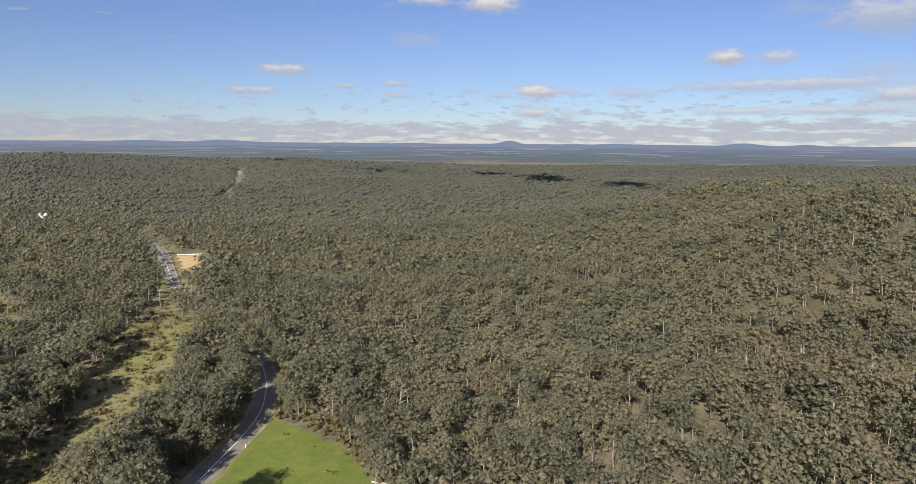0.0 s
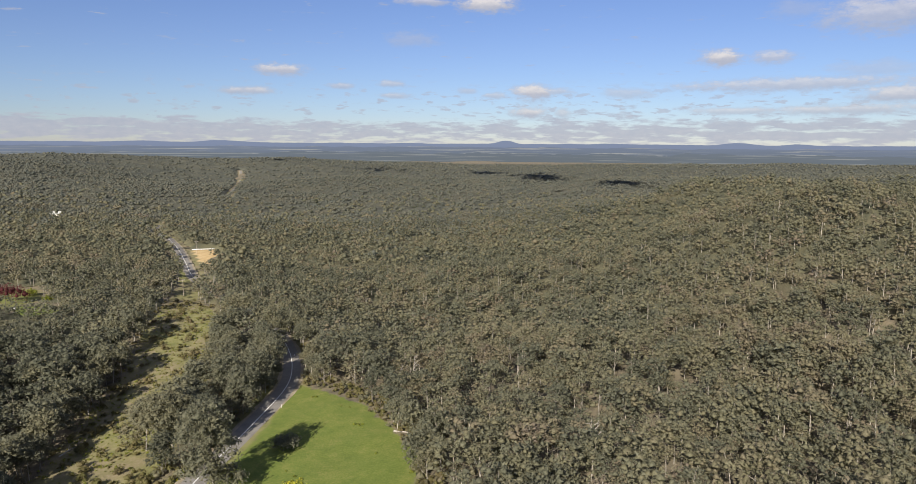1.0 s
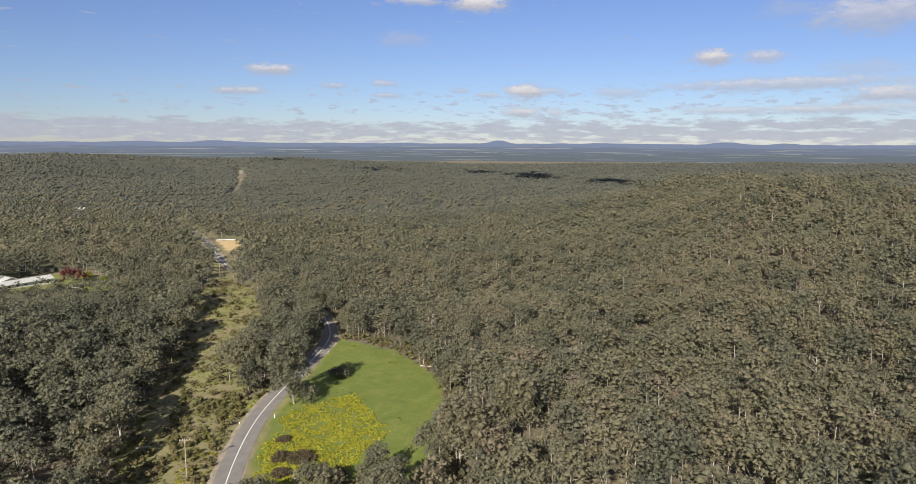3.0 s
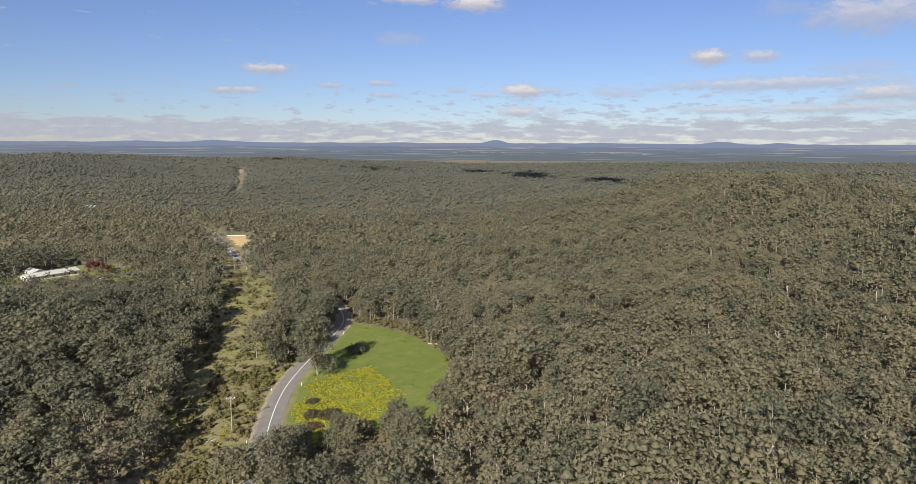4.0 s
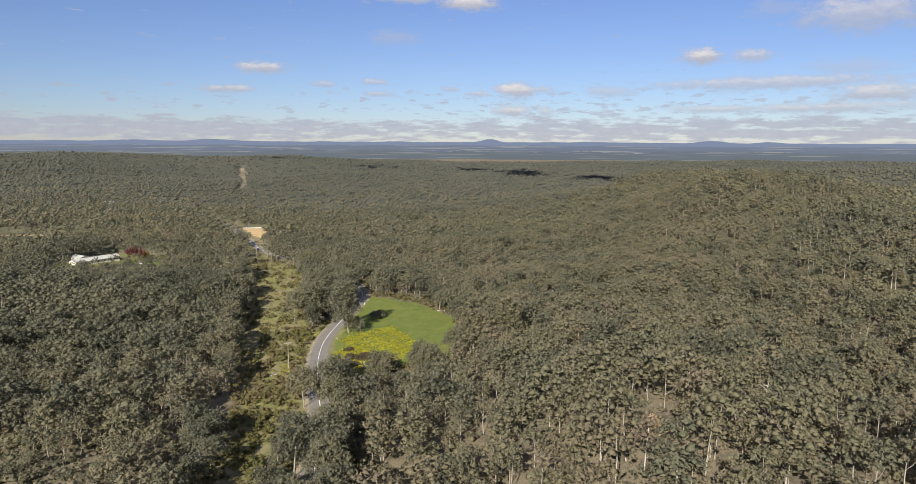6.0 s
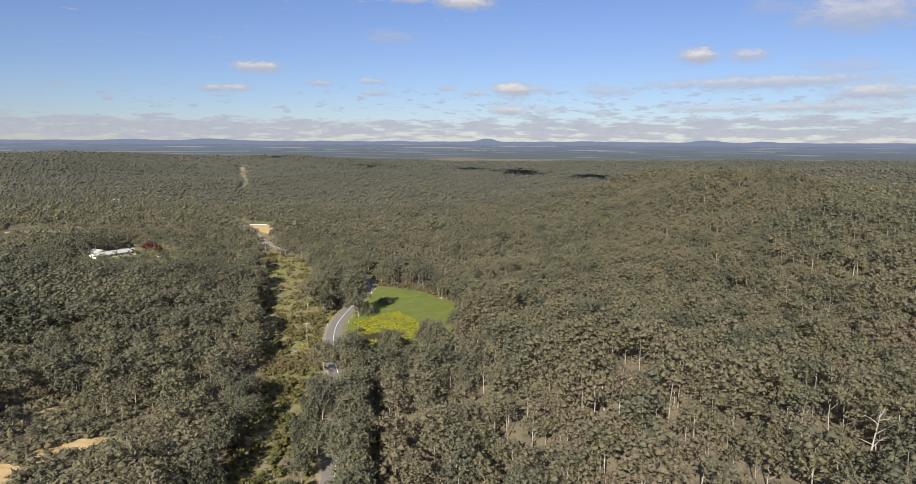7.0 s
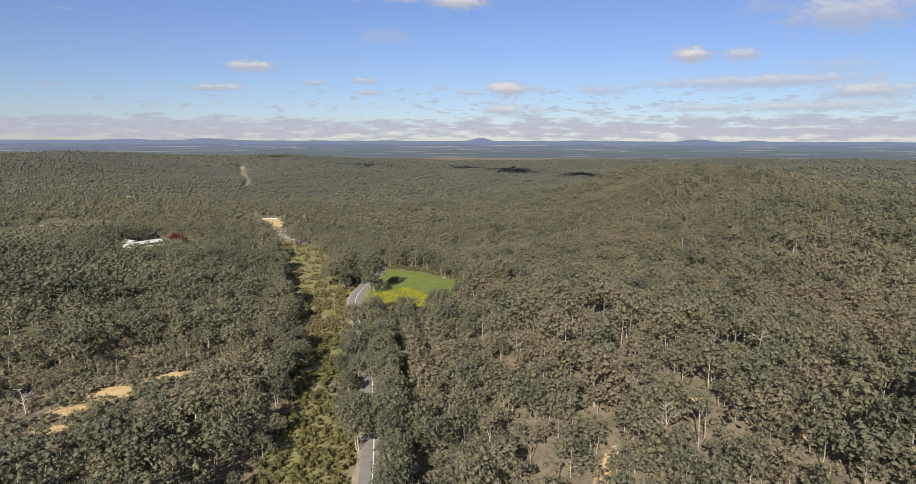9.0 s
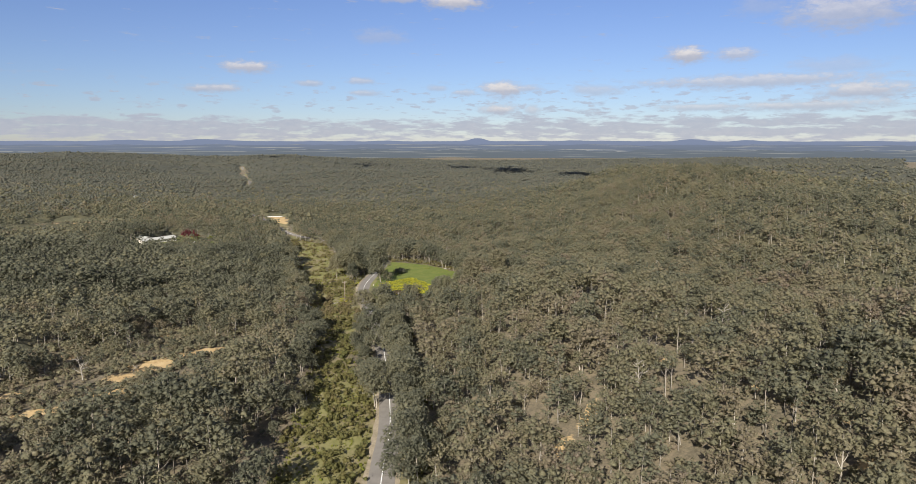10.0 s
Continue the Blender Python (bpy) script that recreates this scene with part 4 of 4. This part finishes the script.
# ---------------------------------------------------------------- low growth
def low_growth():
    rng = np.random.default_rng(21)

    def clumpy(seed, n, size, w, h, count=3):
        g = np.random.default_rng(seed)
        c = [(g.normal() * w * 0.4, g.normal() * w * 0.4, h * 0.4, w * 0.42, h * 0.5) for _ in range(count)]
        return [(*join(puffs(g, [(x, y, z, a * 0.8, b * 0.8) for x, y, z, a, b in c], OCTA), leaves_on(g, c, n, size, 0.8)), 0)]

    def spots(x, y, lo, hi, kinds, tint):
        n = len(x)
        return np.stack([x, y, land(x, y) - 0.05, rng.random(n) * 6.283, lo + (hi - lo) * rng.random(n) ** 1.6, 0.8 + 0.5 * rng.random(n),
                         np.clip(tint + 0.25 * rng.normal(size=n), 0, 1), rng.integers(0, kinds, n)], -1)

    # shrubs along clearing and road
    x, y = rng.uniform(-185, -5, 22000), rng.uniform(-190, 340, 22000)
    d = line_distance(x, y, ROAD)
    inner = strip_inside(x, y)
    edge = inside(x, y, FIELD)
    margin = (inner > -3) | (d < 13) | ((edge > -9) & (edge < -0.5))
    dense = np.where(y < 25, 0.8, np.where((y < 130) & (x > -96), 0.55, 0.22)) + 0.35 * wave(x, y, 11.0, 5.0) + 0.5 * (edge > -9)
    ok = margin & (d > 5.4) & (inside(x, y, FIELD) < -0.5) & (rng.random(len(x)) < dense)
    x, y = x[ok][:5600], y[ok][:5600]
    kinds = [clumpy(600 + k, 26, 0.38, 1.9, 1.7) for k in range(5)]
    scatter_merged("roadside_shrubs", kinds, spots(x, y, 0.45, 1.7, 5, np.where(y < 25, 0.4, 0.75)), [SHRUB], "olive and brown scrub beside the road and clearing", "scrub")
    # understorey between the trees
    x, y = rng.uniform(-250, 200, 26000), rng.uniform(-190, 240, 26000)
    bare = sand_inside(x, y)
    ok = in_wedge(x, y, 20) & (growing(x, y) | ((bare > -1.2) & (bare < 0.25)))
    x, y = x[ok][:11500], y[ok][:11500]
    x2, y2 = rng.uniform(-190, -100, 4200), rng.uniform(-112, 16, 4200)
    ok = (sand_inside(x2, y2) < 0.1 + 0.45 * rng.random(4200)) & (wave(x2, y2, 9.0, 8.0) + 0.4 * rng.normal(size=4200) > -0.25)
    x, y = np.append(x, x2[ok]), np.append(y, y2[ok])
    kinds = [clumpy(620 + k, 8, 0.6, 2.4, 1.9, 1) for k in range(5)]
    scatter_merged("forest_understorey", kinds, spots(x, y, 0.6, 1.6, 5, 0.7), [LEAF], "dry brown-green understorey shrubs between eucalypts", "scrub")
    # yellow flowers in the paddock and beside the road
    x, y = rng.uniform(-66, -24, 16000), rng.uniform(50, 128, 16000)
    ok = (inside(x, y, FLOWERS) + 2.5 * wave(x, y, 6.0, 1.0) > 0.5) & (wave(x, y, 3.2, 4.0) + 0.45 * rng.normal(size=len(x)) > -0.12) & (inside(x, y, FIELD) > 0)
    ok &= wave(x, y, 15.0, 2.0) + 0.3 * rng.normal(size=len(x)) > -0.45
    x, y = x[ok][:5200], y[ok][:5200]
    x2, y2 = rng.uniform(-84, -73, 700), rng.uniform(35, 135, 700)
    ok = (line_distance(x2, y2, ROAD) > 5.2) & (line_distance(x2, y2, ROAD) < 13) & (wave(x2, y2, 9.0, 3.0) > 0.12)
    x, y = np.append(x, x2[ok]), np.append(y, y2[ok])
    kinds = []
    for k in range(4):
        g = np.random.default_rng(640 + k)
        c = [(g.normal() * 0.3, g.normal() * 0.3, 0.22, 0.42, 0.24) for _ in range(2)]
        kinds.append([(*leaves_on(g, c, 13, 0.26, 1.0), 0), (*leaves_on(g, c, 7, 0.3, 0.2), 1)])
    scatter_merged("yellow_flowers", kinds, spots(x, y, 0.5, 1.15, 4, 0.5), [BLOOM, GRASS], "yellow wildflowers in full bloom over the paddock", "flowers")
    # grass tufts
    x, y = rng.uniform(-185, -10, 60000), rng.uniform(-150, 330, 60000)
    green = inside(x, y, FIELD) > 0
    ok = (green | (strip_inside(x, y) > -1)) & (line_distance(x, y, ROAD) > 4.6) & (rng.random(len(x)) < np.where(green, -0.1, 0.3) + 0.3 * wave(x, y, 7.0, 2.0))
    x, y = x[ok][:6500], y[ok][:6500]
    kinds = []
    for k in range(4):
        g = np.random.default_rng(660 + k)
        c = [(0, 0, 0.12, 0.4, 0.22)]
        kinds.append([(*leaves_on(g, c, 12, 0.3, 0.5), 0)])
    t = np.where(inside(x, y, FIELD) > 0, 0.45, 0.85)
    scatter_merged("grass_tufts", kinds, spots(x, y, 0.6, 1.5, 4, t), [GRASS], "tufts of green and drying grass", "grass")


low_growth()


# ---------------------------------------------------------------- poles and posts
def power_pole(x, y, turn, height=10.5):
    pole = new("power_pole")
    tagged(pole, "weathered wooden power pole with a crossarm in the clearing", "power pole", "power poles")
    bm = bmesh.new()
    rod(bm, (0, 0, -0.3), (0, 0, height), 0.17, 0.12, 10)
    part("post", bm, WOOD, pole)
    bm = bmesh.new()
    box(bm, -1.25, 1.25, -0.18, -0.07, height - 0.75, height - 0.58, 0.015)
    part("crossarm", bm, WOOD, pole)
    for side in (-1, 1):
        bm = bmesh.new()
        rod(bm, (side * 0.75, -0.13, height - 0.75), (0, -0.13, height - 1.4), 0.025, 0.025, 6)
        part("brace", bm, STEEL, pole)
    for at in (-1.1, -0.4, 0.4, 1.1):
        bm = bmesh.new()
        rod(bm, (at, -0.125, height - 0.6), (at, -0.125, height - 0.45), 0.02, 0.02, 6)
        for k in range(3):
            rod(bm, (at, -0.125, height - 0.48 + 0.07 * k), (at, -0.125, height - 0.43 + 0.07 * k), 0.075 - 0.012 * k, 0.05, 8)
        part("insulator", bm, WHITE, pole, "white ceramic insulator")
    pole.matrix_basis = standing(x, y, turn, 1.0, 0.0)


for x, y, turn in ((-77, 71, 14), (-167, 358, 21), (-211, 492, 17)):
    power_pole(x, y, turn)


def guide_post(x, y, turn):
    post = new("guide_post")
    tagged(post, "white roadside guide post with a red reflector", "guide post", "roadside guide posts")
    bm = bmesh.new()
    box(bm, -0.06, 0.06, -0.03, 0.03, -0.2, 1.05, 0.01)
    part("post", bm, WHITE, post)
    bm = bmesh.new()
    box(bm, -0.035, 0.035, -0.042, -0.032, 0.78, 0.93, 0.004)
    part("reflector", bm, RED, post, "red reflector")
    post.matrix_basis = standing(x, y, turn, 1.0, 0.0)


RED = plain("red_reflector", (0.5, 0.03, 0.02), 0.3)
for x, y in ((-74.0, 104), (-69.5, 60), (-70.5, 236), (-60.2, 176), (-64.5, 108), (-71.5, 190)):
    guide_post(x, y, 5)


# ---------------------------------------------------------------- house
def house(x, y, turn, length, width, wall_h, rise, label, windows=6):
    """A long low house: walls with openings, two roof slopes, a verandah."""
    home = new("house")
    tagged(home, label, "house")
    l, w = length / 2, width / 2
    for name, (x0, x1, y0, y1) in (("wall", (-l, l, -w, -w + 0.2)), ("wall", (-l, l, w - 0.2, w)), ("wall", (-l, -l + 0.2, -w + 0.2, w - 0.2)), ("wall", (l - 0.2, l, -w + 0.2, w - 0.2))):
        bm = bmesh.new()
        box(bm, x0, x1, y0, y1, -0.5, wall_h)
        part(name, bm, WALL, home)
    for side in (-1, 1):
        bm = bmesh.new()
        a = [bm.verts.new(p) for p in ((-l - 0.6, side * (w + 0.9), wall_h - 0.25), (l + 0.6, side * (w + 0.9), wall_h - 0.25), (l + 0.6, 0, wall_h + rise), (-l - 0.6, 0, wall_h + rise))]
        b = [bm.verts.new((v.co.x, v.co.y, v.co.z + 0.12)) for v in a]
        bm.faces.new(a)
        bm.faces.new(b[::-1])
        for i in range(4):
            bm.faces.new((a[i], b[i], b[(i + 1) % 4], a[(i + 1) % 4]))
        for k in range(int(length / 0.9)):
            rx = -l - 0.5 + k * 0.9
            rod(bm, (rx, side * (w + 0.88), wall_h - 0.12), (rx, side * 0.05, wall_h + rise + 0.13), 0.025, 0.025, 4)
        bmesh.ops.recalc_face_normals(bm, faces=bm.faces)
        part("roof", bm, STEEL, home, "pale corrugated metal roof slope")
    bm = bmesh.new()
    box(bm, -l - 0.6, l + 0.6, -0.18, 0.18, wall_h + rise + 0.08, wall_h + rise + 0.2, 0.03)
    part("ridge_cap", bm, STEEL, home)
    for side in (-1, 1):
        bm = bmesh.new()
        v = [bm.verts.new(p) for p in ((side * l, -w, wall_h), (side * l, w, wall_h), (side * l, 0, wall_h + rise), (side * (l - 0.2), -w, wall_h), (side * (l - 0.2), w, wall_h), (side * (l - 0.2), 0, wall_h + rise))]
        for ids in ((0, 1, 2), (5, 4, 3), (0, 3, 4, 1), (1, 4, 5, 2), (2, 5, 3, 0)):
            bm.faces.new([v[i] for i in ids])
        bmesh.ops.recalc_face_normals(bm, faces=bm.faces)
        part("gable", bm, WALL, home)
    for k in range(windows):
        at = -l + length * (k + 0.5) / windows
        bm = bmesh.new()
        box(bm, at - 0.9, at + 0.9, -w - 0.05, -w - 0.005, 0.9, 2.1, 0.01)
        frame_part = part("window", bm, WHITE, home)
        bm = bmesh.new()
        box(bm, at - 0.8, at + 0.8, -w - 0.07, -w - 0.055, 1.0, 2.0)
        part("pane", bm, GLASS, frame_part)
    home.matrix_basis = standing(x, y, turn, 1.0, 0.0)
    return home


house(-273, 314, 56, 32, 9, 2.9, 1.5, "long low cream house with a pale metal roof", 7)
house(-288, 322, -34, 12, 7, 2.6, 1.1, "small cream outbuilding with a pale metal roof", 2)
house(-375, 812, 15, 18, 9, 5.0, 3.0, "pale-roofed farmhouse among the distant trees", 3)
house(-468, 735, -20, 14, 8, 5.0, 2.8, "small pale-roofed farmhouse half hidden by woods", 2)

# ---------------------------------------------------------------- beside the road
def barrier(ax, ay, bx, by):
    """A low pale timber barrier along the back of the sandy pull-out."""
    ob = new("roadside_barrier")
    tagged(ob, "pale painted timber barrier behind the sandy pull-out", "barrier")
    length = math.hypot(bx - ax, by - ay)
    n = int(length / 2.4)
    for k in range(n + 1):
        at = length * k / n
        bm = bmesh.new()
        box(bm, at - 0.1, at + 0.1, -0.1, 0.1, -0.6, 1.05, 0.02)
        part("post", bm, WHITE, ob)
    for z in (0.45, 0.85):
        bm = bmesh.new()
        box(bm, -0.2, length + 0.2, -0.16, -0.105, z - 0.13, z + 0.13, 0.015)
        part("rail", bm, WHITE, ob)
    ob.matrix_basis = pose(ax, ay, float(land(ax, ay)), 0, -math.degrees(math.asin((float(land(bx, by)) - float(land(ax, ay))) / length)), math.degrees(math.atan2(by - ay, bx - ax)))


barrier(-221, 507.5, -204.5, 517.5)


def parked_car(x, y, turn):
    car = new("car")
    tagged(car, "small white car parked on the lawn by the house", "car")
    bm = bmesh.new()
    box(bm, -2.1, 2.1, -0.85, 0.85, 0.3, 0.85, 0.12)
    part("body", bm, WHITE, car)
    bm = bmesh.new()
    box(bm, -1.2, 1.0, -0.75, 0.75, 0.86, 1.4, 0.2)
    part("cabin", bm, GLASS, car, "dark glazed cabin")
    bm = bmesh.new()
    box(bm, -0.95, 0.7, -0.68, 0.68, 1.41, 1.46, 0.02)
    part("roof", bm, WHITE, car)
    for wx in (-1.3, 1.3):
        for wy in (-0.8, 0.8):
            bm = bmesh.new()
            rod(bm, (wx, wy - 0.1, 0.32), (wx, wy + 0.1, 0.32), 0.32, 0.32, 14)
            part("wheel", bm, RUBBER, car)
    car.matrix_basis = standing(x, y, turn, 1.0, 0.0)


RUBBER = plain("tyre_rubber", (0.03, 0.03, 0.03), 0.9)
parked_car(-239, 311, 25)

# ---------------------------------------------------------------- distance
# Backdrop colour with haze painted in, paler towards the crest; glows by itself.
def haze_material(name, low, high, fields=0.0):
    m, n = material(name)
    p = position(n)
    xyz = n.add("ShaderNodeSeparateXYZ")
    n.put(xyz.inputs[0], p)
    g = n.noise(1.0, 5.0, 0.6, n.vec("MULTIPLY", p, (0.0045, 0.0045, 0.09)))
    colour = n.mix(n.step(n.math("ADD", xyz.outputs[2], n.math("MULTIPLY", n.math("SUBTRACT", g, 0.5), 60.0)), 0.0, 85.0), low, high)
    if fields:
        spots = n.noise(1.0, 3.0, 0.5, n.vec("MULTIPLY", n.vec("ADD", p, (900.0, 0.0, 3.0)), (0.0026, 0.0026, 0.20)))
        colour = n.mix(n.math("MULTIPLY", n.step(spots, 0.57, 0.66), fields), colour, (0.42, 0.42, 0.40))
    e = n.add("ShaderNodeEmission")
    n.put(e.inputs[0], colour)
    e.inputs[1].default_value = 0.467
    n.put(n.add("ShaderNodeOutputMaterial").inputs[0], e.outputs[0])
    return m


def ridge(name, radius, a0, a1, heights, mat, label, foot=-60.0, step=0.2):
    """A far ridge: a curved bank of land whose crest follows heights(azimuth in degrees)."""
    a = np.arange(a0, a1 + step, step)
    s, c = np.sin(np.radians(a)), np.cos(np.radians(a))
    top = heights(a)
    rows = [np.stack([s * (radius - 160), c * (radius - 160) - 140, np.full_like(a, foot)], -1), np.stack([s * radius, c * radius - 140, top], -1),
            np.stack([s * (radius + 40), c * (radius + 40) - 140, top - 30], -1)]
    v = np.stack(rows, 1)
    i = np.arange(len(a) * 3).reshape(-1, 3)
    f = np.stack([i[:-1, :-1], i[1:, :-1], i[1:, 1:], i[:-1, 1:]], -1).reshape(-1, 4)
    ob = mesh_object(name, v.reshape(-1, 3), f, [mat], smooth_faces=True)
    return tagged(ob, label, "backdrop", kind="structure")


def bumps(base, rough, hills, seed=1.0):
    def heights(a):
        z = base + rough * (wave(a * 10, a * 3, 26.0, seed) + 0.6 * wave(a * 10, a * 7, 9.0, seed * 2))
        for at, w, h in hills:
            z = z + h * np.exp(-(np.abs(a - at) / w) ** 2.5)
        return z
    return heights


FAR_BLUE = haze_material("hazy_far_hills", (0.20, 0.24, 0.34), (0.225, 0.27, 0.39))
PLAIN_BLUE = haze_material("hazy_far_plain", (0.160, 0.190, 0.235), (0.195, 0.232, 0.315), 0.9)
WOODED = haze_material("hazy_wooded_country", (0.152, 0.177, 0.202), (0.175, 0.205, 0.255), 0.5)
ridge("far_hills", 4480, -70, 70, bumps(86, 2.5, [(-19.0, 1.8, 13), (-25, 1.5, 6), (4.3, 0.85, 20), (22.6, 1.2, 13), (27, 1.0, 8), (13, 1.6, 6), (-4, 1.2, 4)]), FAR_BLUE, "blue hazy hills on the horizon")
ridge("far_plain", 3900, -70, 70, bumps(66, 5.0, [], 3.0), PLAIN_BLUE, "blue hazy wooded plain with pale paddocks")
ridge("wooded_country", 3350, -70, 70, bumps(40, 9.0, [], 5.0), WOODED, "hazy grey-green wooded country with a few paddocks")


# ---------------------------------------------------------------- clouds overhead
def cloud_over(x, y, ground, width, depth, seed, lumps=90):
    """A flat-based cumulus of loose puffs, unseen high above, added to shade the land at x, y."""
    up = 620.0
    run = (up - ground) / math.tan(radians(SUN_EL))
    rng = np.random.default_rng(seed)
    clumps = []
    for k in range(lumps):
        x0, y0 = rng.normal(size=2) * 0.24
        r = min(1.0, math.hypot(x0, y0) * 2)
        clumps.append((width * x0, depth * y0, 8 * rng.random(), (width + depth) * (0.022 + 0.035 * (1 - r) * rng.random()), 4 + 3 * rng.random()))
    v, f = puffs(rng, clumps, BALL)
    v[:, 2] = np.maximum(v[:, 2], -2 + 2 * wave(v[:, 0], v[:, 1], 12.0))
    ob = mesh_object("cloud", v, f, [CLOUD_WHITE], smooth_faces=True)
    tagged(ob, "white flat-based cloud, out of view, added to shade the woods", "cloud", "clouds overhead", "structure")
    ob.matrix_basis = pose(x + run * math.sin(radians(SUN_AZ)), y + run * math.cos(radians(SUN_AZ)), up)


CLOUD_WHITE = plain("cloud_white", (0.8, 0.8, 0.8), 1.0, 0.05, 0.02)
cloud_over(335, 1315, 5, 110, 210, 1)
cloud_over(210, 1600, 0, 120, 300, 2)
cloud_over(90, 1850, 0, 130, 180, 5)
cloud_over(-215, 1920, 5, 210, 130, 3, 26)
cloud_over(-550, 2100, 25, 150, 130, 4, 22)
